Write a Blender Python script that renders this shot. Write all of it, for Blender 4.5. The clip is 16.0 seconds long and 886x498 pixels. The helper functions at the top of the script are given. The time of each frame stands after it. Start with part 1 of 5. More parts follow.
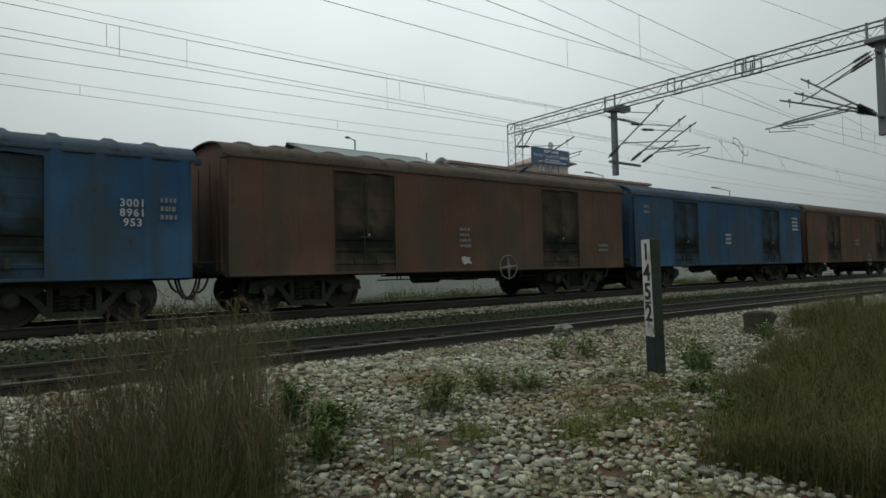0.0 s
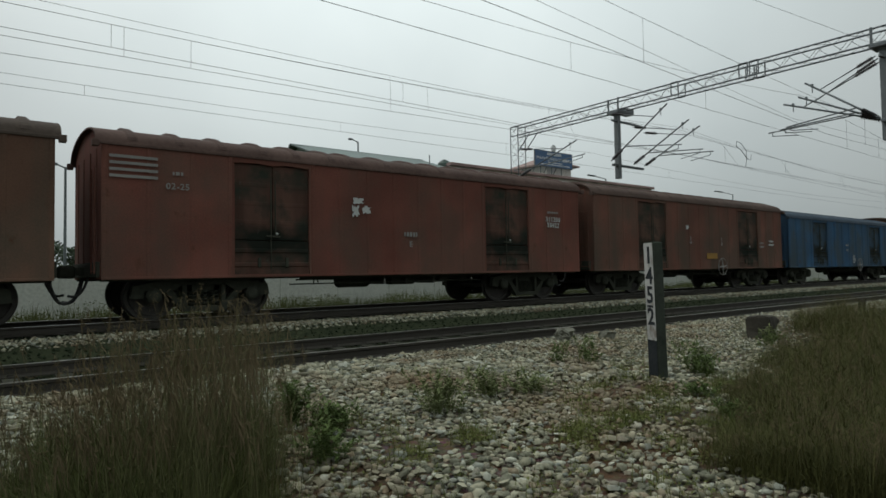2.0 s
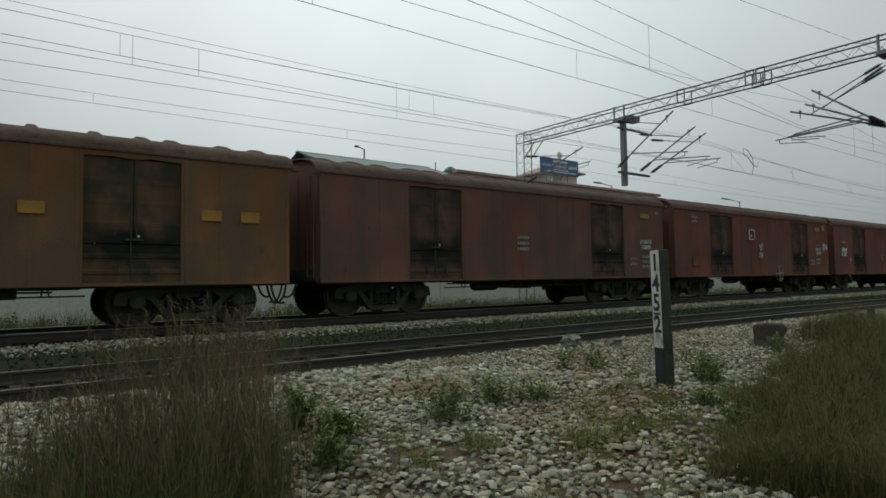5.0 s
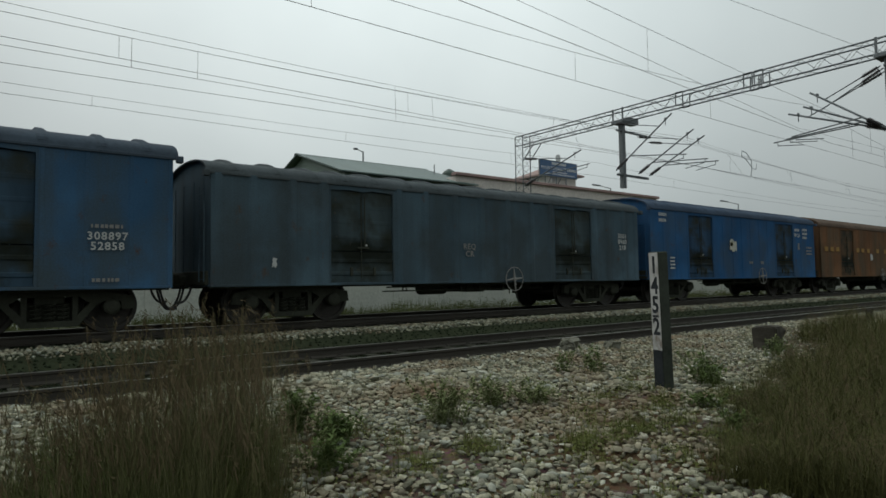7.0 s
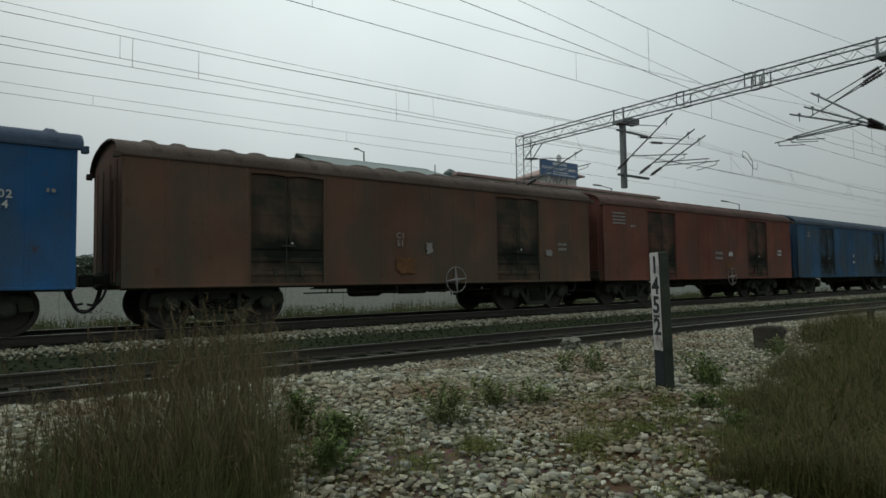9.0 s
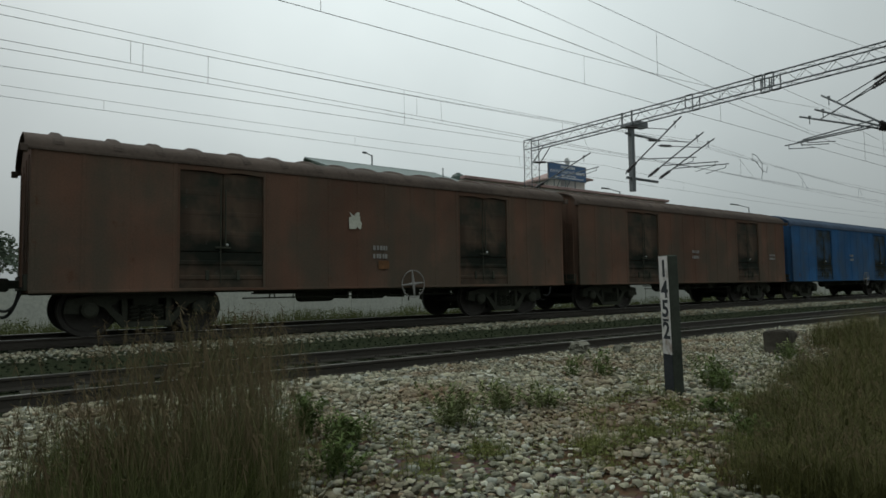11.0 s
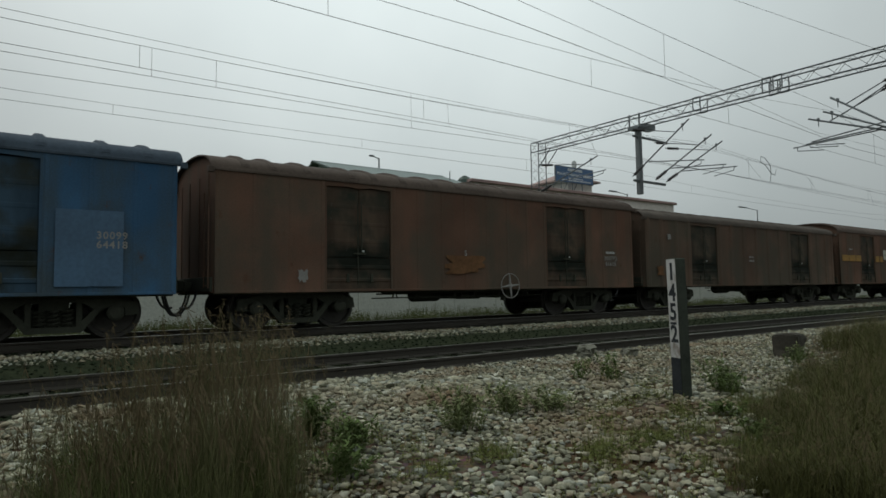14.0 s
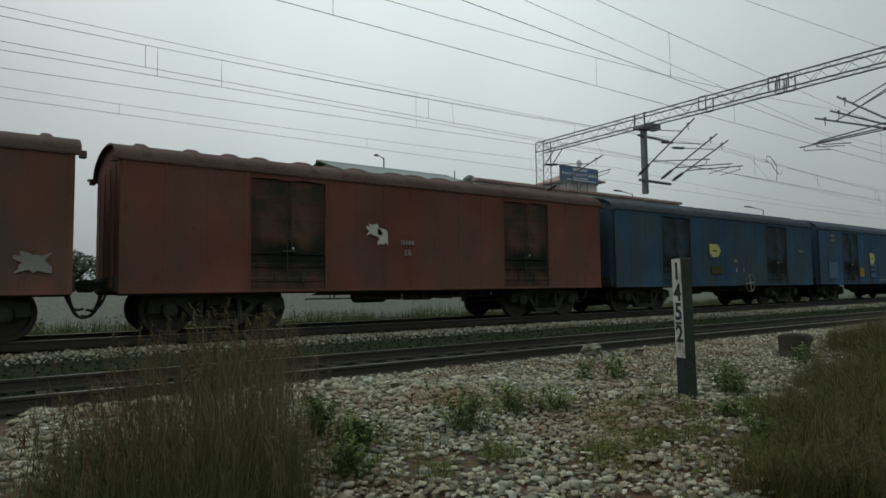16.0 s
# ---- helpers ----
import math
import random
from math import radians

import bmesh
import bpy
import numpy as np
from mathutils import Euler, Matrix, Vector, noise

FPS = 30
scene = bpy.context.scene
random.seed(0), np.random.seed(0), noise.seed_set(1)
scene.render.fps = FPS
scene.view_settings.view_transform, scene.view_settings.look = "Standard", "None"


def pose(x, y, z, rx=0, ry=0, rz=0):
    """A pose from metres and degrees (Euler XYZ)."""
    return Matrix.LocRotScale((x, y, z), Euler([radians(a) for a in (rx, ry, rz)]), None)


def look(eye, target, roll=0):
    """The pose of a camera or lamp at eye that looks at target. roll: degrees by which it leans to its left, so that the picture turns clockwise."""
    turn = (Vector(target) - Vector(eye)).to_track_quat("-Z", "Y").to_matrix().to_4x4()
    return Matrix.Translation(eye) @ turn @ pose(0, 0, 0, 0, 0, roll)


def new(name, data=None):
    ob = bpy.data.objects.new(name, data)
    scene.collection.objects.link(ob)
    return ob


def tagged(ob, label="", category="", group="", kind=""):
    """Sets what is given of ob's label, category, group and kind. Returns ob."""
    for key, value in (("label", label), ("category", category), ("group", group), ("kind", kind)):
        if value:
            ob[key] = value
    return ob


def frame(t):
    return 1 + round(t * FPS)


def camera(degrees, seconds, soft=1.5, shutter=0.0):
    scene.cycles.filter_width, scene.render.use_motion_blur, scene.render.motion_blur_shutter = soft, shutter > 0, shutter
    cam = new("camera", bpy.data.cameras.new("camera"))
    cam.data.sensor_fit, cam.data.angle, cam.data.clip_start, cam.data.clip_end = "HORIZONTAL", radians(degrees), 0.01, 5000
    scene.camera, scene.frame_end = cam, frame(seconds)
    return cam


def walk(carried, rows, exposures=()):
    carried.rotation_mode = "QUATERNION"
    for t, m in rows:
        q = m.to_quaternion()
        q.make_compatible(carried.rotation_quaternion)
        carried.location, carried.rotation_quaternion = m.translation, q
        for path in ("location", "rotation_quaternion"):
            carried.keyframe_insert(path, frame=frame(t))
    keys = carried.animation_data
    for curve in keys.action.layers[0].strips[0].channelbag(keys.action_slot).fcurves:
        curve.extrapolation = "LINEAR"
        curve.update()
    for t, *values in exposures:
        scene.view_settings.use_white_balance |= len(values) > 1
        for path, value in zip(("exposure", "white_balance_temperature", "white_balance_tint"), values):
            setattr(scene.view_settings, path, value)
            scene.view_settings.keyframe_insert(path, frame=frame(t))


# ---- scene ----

# camera: stands beside the track, held by hand, drifting a little
S_EYE = (0.0, 0.0, 0.877)
AIM = [
    (0.0, 38.301, 1.943, -1.299),
    (0.5, 38.225, 2.050, -1.154),
    (1.0, 38.024, 2.069, -1.068),
    (1.5, 38.152, 2.236, -0.998),
    (2.0, 38.095, 2.142, -0.918),
    (2.5, 37.790, 2.194, -0.866),
    (3.0, 37.786, 2.213, -0.854),
    (3.5, 37.911, 2.309, -0.842),
    (4.0, 37.780, 2.527, -0.836),
    (6.5, 37.535, 2.955, -0.852),
    (7.0, 37.678, 3.017, -0.852),
    (7.5, 37.571, 2.931, -0.833),
    (8.0, 37.469, 3.006, -0.825),
    (8.5, 37.357, 3.013, -0.835),
    (9.0, 37.608, 3.016, -0.829),
    (11.5, 36.755, 3.432, -0.773),
    (12.0, 36.753, 3.506, -0.698),
    (12.5, 36.640, 3.592, -0.640),
    (13.0, 36.522, 3.718, -0.636),
    (13.5, 36.128, 3.715, -0.706),
    (14.0, 36.255, 3.630, -0.763),
    (14.5, 36.195, 3.560, -0.760),
    (15.0, 36.044, 3.383, -0.770),
    (15.5, 35.875, 3.567, -0.732),
    (16.0, 35.823, 3.584, -0.675),
]


def aim(yaw, pitch, roll):
    a, b = radians(yaw), radians(pitch)
    way = Vector((math.sin(a) * math.cos(b), math.cos(a) * math.cos(b), math.sin(b)))
    return look(S_EYE, Vector(S_EYE) + way, roll)


cam = camera(70.78, 16.0, soft=1.6)
walk(cam, [(t, aim(a, b, c)) for t, a, b, c in AIM], exposures=[(0.0, 0.0), (4.0, 0.0), (6.5, -0.06), (13.0, -0.09), (16.0, -0.15)])

# ---- light: a bright overcast sky ----
world = bpy.data.worlds.new("overcast")
scene.world = world
world.use_nodes = True
wn, wl = world.node_tree.nodes, world.node_tree.links
wn.clear()
SUN_EL, SUN_ROT = radians(48), radians(-40)
THIN = radians(37)      # where the cloud is thinnest
sky = wn.new("ShaderNodeTexSky")
sky.sky_type, sky.sun_disc = "NISHITA", False
sky.sun_elevation, sky.sun_rotation = SUN_EL, SUN_ROT
sky.air_density, sky.dust_density = 1.5, 6.0
grey = wn.new("ShaderNodeHueSaturation")
grey.inputs["Saturation"].default_value = 0.08
grey.inputs["Value"].default_value = 0.022
wl.new(sky.outputs[0], grey.inputs["Color"])
coord = wn.new("ShaderNodeTexCoord")
cloud = wn.new("ShaderNodeTexNoise")
cloud.inputs["Scale"].default_value, cloud.inputs["Detail"].default_value = 1.6, 5
wl.new(coord.outputs["Generated"], cloud.inputs["Vector"])
ramp = wn.new("ShaderNodeValToRGB")
ramp.color_ramp.elements[0].position, ramp.color_ramp.elements[1].position = 0.3, 0.75
ramp.color_ramp.elements[0].color = (0.49, 0.56, 0.565, 1)
ramp.color_ramp.elements[1].color = (0.66, 0.735, 0.73, 1)
wl.new(cloud.outputs["Fac"], ramp.inputs["Fac"])
split = wn.new("ShaderNodeSeparateXYZ")
wl.new(coord.outputs["Generated"], split.inputs[0])
lift = wn.new("ShaderNodeMapRange")
lift.inputs["From Min"].default_value, lift.inputs["From Max"].default_value = 0.0, 1.0
lift.inputs["To Min"].default_value, lift.inputs["To Max"].default_value = 0.57, 1.98
wl.new(split.outputs["Z"], lift.inputs["Value"])
veil = wn.new("ShaderNodeMixRGB")
veil.blend_type, veil.inputs["Fac"].default_value = "MULTIPLY", 1.0
wl.new(ramp.outputs["Color"], veil.inputs[1])
wl.new(lift.outputs["Result"], veil.inputs[2])
toward = wn.new("ShaderNodeVectorMath")
toward.operation = "DOT_PRODUCT"
toward.inputs[1].default_value = (math.sin(THIN), math.cos(THIN), 0.0)
level = wn.new("ShaderNodeVectorMath")
level.operation = "MULTIPLY"
level.inputs[1].default_value = (1.0, 1.0, 0.0)
wl.new(coord.outputs["Generated"], level.inputs[0])
bearing = wn.new("ShaderNodeVectorMath")
bearing.operation = "NORMALIZE"
wl.new(level.outputs[0], bearing.inputs[0])
wl.new(bearing.outputs[0], toward.inputs[0])
glow = wn.new("ShaderNodeMapRange")
glow.inputs["From Min"].default_value, glow.inputs["From Max"].default_value = 0.74, 0.99
glow.inputs["To Min"].default_value, glow.inputs["To Max"].default_value = 0.68, 1.13
wl.new(toward.outputs["Value"], glow.inputs["Value"])
veil2 = wn.new("ShaderNodeMixRGB")
veil2.blend_type, veil2.inputs["Fac"].default_value = "MULTIPLY", 1.0
wl.new(veil.outputs[0], veil2.inputs[1])
wl.new(glow.outputs["Result"], veil2.inputs[2])
both = wn.new("ShaderNodeMixRGB")
both.blend_type, both.inputs["Fac"].default_value = "ADD", 1.0
wl.new(veil2.outputs[0], both.inputs[1])
wl.new(grey.outputs[0], both.inputs[2])
back = wn.new("ShaderNodeBackground")
back.inputs["Strength"].default_value = 0.95
wl.new(both.outputs[0], back.inputs["Color"])
wl.new(back.outputs[0], wn.new("ShaderNodeOutputWorld").inputs["Surface"])

sun = new("sun", bpy.data.lights.new("sun", "SUN"))
sun.data.energy, sun.data.angle, sun.data.color = 0.5, radians(25), (1.0, 0.97, 0.92)
sun_way = Vector((math.sin(SUN_ROT) * math.cos(SUN_EL), math.cos(SUN_ROT) * math.cos(SUN_EL), math.sin(SUN_EL)))
sun.matrix_world = look(sun_way * 50, (0, 0, 0))

# ---- plan, in metres: x along the tracks, y away from the camera, z = 0 on the far rails ----
TRACK_FAR, TRACK_NEAR = 14.61, 9.30      # centre lines
RAIL_NEAR = -0.266                       # height of the near rails' tops
GROUND = -0.41
GAUGE = 0.8725
rng = random.Random(7)


# ---- materials ----
class Nodes:
    def __init__(self, name, rough=0.8, metal=0.0, space="Object"):
        self.m = bpy.data.materials.new(name)
        self.m.use_nodes = True
        self.t = self.m.node_tree
        self.b = self.t.nodes["Principled BSDF"]
        self.b.inputs["Roughness"].default_value = rough
        self.b.inputs["Metallic"].default_value = metal
        if rough >= 0.75 and metal == 0:             # dusty, weathered surfaces have hardly any sheen
            self.b.inputs["Specular IOR Level"].default_value = 0.06
        self.c = self.t.nodes.new("ShaderNodeTexCoord").outputs[space]

    def noise(self, scale, detail=4, stretch=(1, 1, 1), rough=0.55):
        mp = self.t.nodes.new("ShaderNodeMapping")
        mp.inputs["Scale"].default_value = stretch
        self.t.links.new(self.c, mp.inputs["Vector"])
        n = self.t.nodes.new("ShaderNodeTexNoise")
        n.inputs["Scale"].default_value, n.inputs["Detail"].default_value = scale, detail
        n.inputs["Roughness"].default_value = rough
        self.t.links.new(mp.outputs[0], n.inputs["Vector"])
        return n.outputs["Fac"]

    def ramp(self, fac, stops):
        r = self.t.nodes.new("ShaderNodeValToRGB")
        e = r.color_ramp.elements
        while len(e) < len(stops):
            e.new(0.5)
        for el, (p, col) in zip(e, stops):
            el.position, el.color = p, (*col, 1)
        self.t.links.new(fac, r.inputs["Fac"])
        return r.outputs["Color"]

    def mask(self, fac, lo, hi):
        r = self.t.nodes.new("ShaderNodeMapRange")
        r.inputs["From Min"].default_value, r.inputs["From Max"].default_value = lo, hi
        self.t.links.new(fac, r.inputs["Value"])
        return r.outputs["Result"]

    def mix(self, fac, a, b, how="MIX"):
        x = self.t.nodes.new("ShaderNodeMixRGB")
        x.blend_type = how
        for i, v in ((0, fac), (1, a), (2, b)):
            if isinstance(v, (int, float)):
                x.inputs[i].default_value = v
            elif isinstance(v, tuple):
                x.inputs[i].default_value = (*v, 1)
            else:
                self.t.links.new(v, x.inputs[i])
        return x.outputs[0]

    def random(self, island=False):
        if island:
            return self.t.nodes.new("ShaderNodeNewGeometry").outputs["Random Per Island"]
        return self.t.nodes.new("ShaderNodeObjectInfo").outputs["Random"]

    def colour(self, out):
        if isinstance(out, tuple):
            self.b.inputs["Base Color"].default_value = (*out, 1)
        else:
            self.t.links.new(out, self.b.inputs["Base Color"])
        return self

    def roughness(self, fac, lo, hi):
        r = self.t.nodes.new("ShaderNodeMapRange")
        r.inputs["To Min"].default_value, r.inputs["To Max"].default_value = lo, hi
        self.t.links.new(fac, r.inputs["Value"])
        self.t.links.new(r.outputs["Result"], self.b.inputs["Roughness"])

    def bump(self, fac, strength=0.3, dist=0.01):
        n = self.t.nodes.new("ShaderNodeBump")
        n.inputs["Strength"].default_value, n.inputs["Distance"].default_value = strength, dist
        self.t.links.new(fac, n.inputs["Height"])
        self.t.links.new(n.outputs[0], self.b.inputs["Normal"])
        return self


def tint(c, k):
    return tuple(min(1, max(0, v * k)) for v in c)


def two_scale(name, base, rough=0.8, metal=0.0, coarse=0.8, fine=14, spread=0.35, bump=0.25, dist=0.006, stretch=(1, 1, 1)):
    """A worn surface: base colour varied by stains and by grain."""
    n = Nodes(name, rough, metal)
    a = n.noise(coarse, 5, stretch)
    b = n.noise(fine, 4)
    col = n.ramp(a, [(0.3, tint(base, 1 - spread)), (0.7, tint(base, 1 + spread))])
    col = n.mix(0.35, col, n.ramp(b, [(0.3, tint(base, 0.6)), (0.7, tint(base, 1.35))]))
    n.colour(col).bump(b, bump, dist)
    n.roughness(a, max(0.05, rough - 0.12), min(1, rough + 0.1))
    return n.m


def wagon_paint(name, base, rust=(0.085, 0.045, 0.026), grime=(0.062, 0.067, 0.052), dirty=0.62):
    """Faded wagon paint: big soot blotches, vertical streaks of rain dirt and painted-in rib shade, repainted fields
    and rust spots.
    """
    n = Nodes(name, 0.8)
    # rain dirt, broadened so the colour also carries the shade of rib troughs
    streak = n.noise(1.0, 5, (1.7, 1.7, 0.10))
    fade = n.noise(0.42, 3)
    blotch = n.noise(0.55, 5, (1, 1, 0.8), 0.6)
    grain = n.noise(30, 3)
    spots = n.noise(3.2, 7, (1, 1, 0.7), 0.7)
    col = n.ramp(fade, [(0.34, tint(base, 0.72)), (0.5, base), (0.64, tint(base, 1.35))])
    col = n.mix(n.mask(streak, 0.45, 0.70), col, n.mix(dirty, col, grime))
    col = n.mix(n.mask(blotch, 0.44, 0.60), col, n.mix(0.3 + 0.6 * dirty, col, grime))
    col = n.mix(n.mask(spots, 0.60, 0.72), col, rust)
    col = n.mix(0.18, col, n.ramp(grain, [(0.3, tint(base, 0.5)), (0.7, tint(base, 1.5))]))
    n.colour(col).bump(spots, 0.3, 0.008)
    n.roughness(streak, 0.68, 0.92)
    return n.m


def door_paint(name, base):
    """Grimy door paint with a ragged black smear across the middle, where it is opened, and paler scuffs below."""
    n = Nodes(name, 0.75)
    flat = n.t.nodes.new("ShaderNodeVectorMath")
    flat.operation = "MULTIPLY"
    flat.inputs[1].default_value = (0.75, 0.0, 2.3)
    n.t.links.new(n.c, flat.inputs[0])
    far = n.t.nodes.new("ShaderNodeVectorMath")
    far.operation = "DISTANCE"
    far.inputs[1].default_value = (0.0, 0.0, 1.62 * 2.3)
    n.t.links.new(flat.outputs[0], far.inputs[0])
    ragged = n.t.nodes.new("ShaderNodeMath")
    ragged.operation = "MULTIPLY_ADD"
    ragged.inputs[1].default_value = 1.5
    n.t.links.new(n.noise(1.9, 6), ragged.inputs[0])
    n.t.links.new(far.outputs["Value"], ragged.inputs[2])
    col = n.ramp(n.noise(1.0, 5, (2, 2, 0.4)), [(0.3, tint(base, 0.62)), (0.7, tint(base, 1.3))])
    col = n.mix(n.mask(n.noise(1.4, 5), 0.46, 0.64), col, (0.030, 0.034, 0.026))
    col = n.mix(n.mask(ragged.outputs[0], 1.75, 1.15), col, (0.014, 0.017, 0.013))
    col = n.mix(n.mask(n.noise(5, 6), 0.64, 0.75), col, (0.07, 0.066, 0.055))
    n.colour(col).bump(n.noise(18, 4), 0.3, 0.006)
    return n.m


BLUE, BLUE_B, BLUE_D, SLATE = (0.040, 0.096, 0.172), (0.026, 0.094, 0.212), (0.038, 0.084, 0.136), (0.068, 0.106, 0.132)
MAROON, RED, BROWN, DARK, RUST = (0.156, 0.074, 0.055), (0.158, 0.063, 0.048), (0.128, 0.074, 0.052), (0.110, 0.074, 0.054), (0.165, 0.084, 0.042)
PAINT = {
    "blue": wagon_paint("paint_blue", BLUE), "bright": wagon_paint("paint_bright_blue", BLUE_B, dirty=0.35),
    "navy": wagon_paint("paint_dark_blue", BLUE_D), "slate": wagon_paint("paint_slate", SLATE, grime=(0.042, 0.046, 0.043), dirty=0.6),
    "maroon": wagon_paint("paint_maroon", MAROON), "red": wagon_paint("paint_red", RED, dirty=0.35),
    "brown": wagon_paint("paint_brown", BROWN), "dark": wagon_paint("paint_dark_brown", DARK), "rust": wagon_paint("paint_rust", RUST),
}
COLOUR = {"blue": BLUE, "bright": BLUE_B, "navy": BLUE_D, "slate": SLATE, "maroon": MAROON, "red": RED, "brown": BROWN, "dark": DARK, "rust": RUST}
ROOF = {}
GRIMY = {}
for key, base in COLOUR.items():
    pale = tuple(0.34 * v + 0.30 * g for v, g in zip(base, (0.14, 0.14, 0.125)))
    ROOF[key] = two_scale("roof_" + key, pale, 0.78, 0.0, 0.7, 12, 0.4, 0.3)
    GRIMY[key] = door_paint("door_" + key, tuple(0.46 * v + 0.54 * g for v, g in zip(base, (0.036, 0.042, 0.032))))
M_UNDER = two_scale("underframe_soot", (0.046, 0.049, 0.038), 0.85)
M_WHEEL = two_scale("wheel_steel", (0.036, 0.033, 0.028), 0.7, 0.2)
M_HOSE = two_scale("hose_rubber", (0.03, 0.03, 0.03), 0.6)
M_WHITE = two_scale("faded_white_paint", (0.44, 0.455, 0.44), 0.7, spread=0.3, fine=40)
M_FAINT = two_scale("worn_white_paint", (0.21, 0.205, 0.19), 0.7, spread=0.4, fine=40)
M_YELLOW = two_scale("yellow_paint", (0.27, 0.145, 0.018), 0.7, spread=0.5, coarse=2.0, fine=25)
M_RUSTY = two_scale("rusty_patch", (0.14, 0.075, 0.038), 0.8, spread=0.4, coarse=3)
M_DIMYELLOW = two_scale("dim_yellow_paint", (0.065, 0.068, 0.022), 0.8, spread=0.3, coarse=3)
M_POSTERBLUE = two_scale("poster_blue", (0.05, 0.07, 0.22), 0.7)
M_PAPER = two_scale("poster_paper", (0.44, 0.45, 0.38), 0.7, spread=0.15)
M_PAPER_Y = two_scale("yellow_poster", (0.46, 0.44, 0.13), 0.7, spread=0.15)
M_GREENINK = two_scale("poster_ink", (0.10, 0.13, 0.12), 0.7)
M_PALEPATCH = two_scale("faded_blue_patch", (0.050, 0.104, 0.172), 0.7)
M_RAIL = two_scale("rail_rust", (0.038, 0.033, 0.025), 0.7, 0.2, 0.5, 25)
M_RAILTOP = two_scale("rail_running_top", (0.30, 0.29, 0.27), 0.35, 0.8, 0.3, 40, 0.2, 0.1)
M_SLEEPER = two_scale("sleeper_concrete", (0.050, 0.050, 0.039), 0.9, fine=20)
M_GALV = two_scale("galvanised_steel", (0.13, 0.145, 0.15), 0.55, 0.4, 0.8, 18)
M_INSUL = two_scale("insulator_porcelain", (0.030, 0.027, 0.027), 0.35)
M_WIRE = two_scale("wire_copper", (0.10, 0.11, 0.11), 0.6, 0.4)


# ---- mesh building ----
class Geo:
    def __init__(self):
        self.v, self.f = [], []

    def add(self, verts, faces):
        n = len(self.v)
        self.v += [tuple(p) for p in verts]
        self.f += [tuple(i + n for i in q) for q in faces]
        return self

    def box(self, x0, x1, y0, y1, z0, z1, c=0.0):
        """A box with chamfered edges (c metres)."""
        if c <= 0:
            v = [(x, y, z) for x in (x0, x1) for y in (y0, y1) for z in (z0, z1)]
            return self.add(v, [(0, 1, 3, 2), (4, 6, 7, 5), (0, 4, 5, 1), (2, 3, 7, 6), (0, 2, 6, 4), (1, 5, 7, 3)])
        bm = bmesh.new()
        g = bmesh.ops.create_cube(bm, size=1)
        for w in g["verts"]:
            w.co = ((x0 + x1) / 2 + w.co.x * (x1 - x0), (y0 + y1) / 2 + w.co.y * (y1 - y0), (z0 + z1) / 2 + w.co.z * (z1 - z0))
        bmesh.ops.bevel(bm, geom=bm.edges[:], offset=c, segments=1, affect="EDGES")
        bm.verts.index_update()
        self.add([w.co[:] for w in bm.verts], [[w.index for w in q.verts] for q in bm.faces])
        bm.free()
        return self

    def prism(self, outline, a, b, axis="y"):
        """Extrudes an outline. axis y: outline in (x, z); axis x: outline in (y, z)."""
        n = len(outline)
        put = (lambda p, s: (p[0], s, p[1])) if axis == "y" else (lambda p, s: (s, p[0], p[1]))
        v = [put(p, a) for p in outline] + [put(p, b) for p in outline]
        f = [(i, (i + 1) % n, n + (i + 1) % n, n + i) for i in range(n)] + [tuple(range(n))[::-1], tuple(range(n, 2 * n))]
        return self.add(v, f)

    def tube(self, pts, r, n=8, r1=None):
        pts = [Vector(p) for p in pts]
        v, f = [], []
        for i, p in enumerate(pts):
            d = (pts[min(i + 1, len(pts) - 1)] - pts[max(i - 1, 0)]).normalized()
            u = d.cross(Vector((0, 0, 1)) if abs(d.z) < 0.9 else Vector((1, 0, 0))).normalized()
            w = d.cross(u)
            rr = r if r1 is None else r + (r1 - r) * i / (len(pts) - 1)
            v += [p + rr * (u * math.cos(2 * math.pi * k / n) + w * math.sin(2 * math.pi * k / n)) for k in range(n)]
        for i in range(len(pts) - 1):
            f += [(i * n + k, i * n + (k + 1) % n, (i + 1) * n + (k + 1) % n, (i + 1) * n + k) for k in range(n)]
        m = (len(pts) - 1) * n
        f += [tuple(range(n))[::-1], tuple(range(m, m + n))]
        return self.add(v, f)

    def lathe(self, profile, centre, axis="y", n=24):
        """Turns (radius, along) round an axis through centre."""
        v, f = [], []
        for r, s in profile:
            for k in range(n):
                a = 2 * math.pi * k / n
                p = (r * math.cos(a), s, r * math.sin(a)) if axis == "y" else (r * math.cos(a), r * math.sin(a), s)
                if axis == "x":
                    p = (s, r * math.cos(a), r * math.sin(a))
                v.append((centre[0] + p[0], centre[1] + p[1], centre[2] + p[2]))
        m = len(profile)
        for i in range(m - 1):
            f += [(i * n + k, i * n + (k + 1) % n, (i + 1) * n + (k + 1) % n, (i + 1) * n + k) for k in range(n)]
        f += [tuple(range(n))[::-1], tuple(range((m - 1) * n, m * n))]
        return self.add(v, f)

    def mesh(self, name, smooth=False):
        me = bpy.data.meshes.new(name)
        me.from_pydata(self.v, [], self.f)
        bm = bmesh.new()
        bm.from_mesh(me)
        bmesh.ops.recalc_face_normals(bm, faces=bm.faces[:])
        bm.to_mesh(me)
        bm.free()
        if smooth:
            me.polygons.foreach_set("use_smooth", [True] * len(me.polygons))
            me.set_sharp_from_angle(angle=radians(40))
        return me


def part(name, geo, material, parent=None, label="", at=None, smooth=False):
    me = geo.mesh(name, smooth) if isinstance(geo, Geo) else geo
    if material is not None and not me.materials:
        me.materials.append(material)
    ob = new(name, me)
    if parent is not None:
        ob.parent = parent
    if at is not None:
        ob.matrix_basis = at if isinstance(at, Matrix) else Matrix.Translation(at)
    return tagged(ob, label)


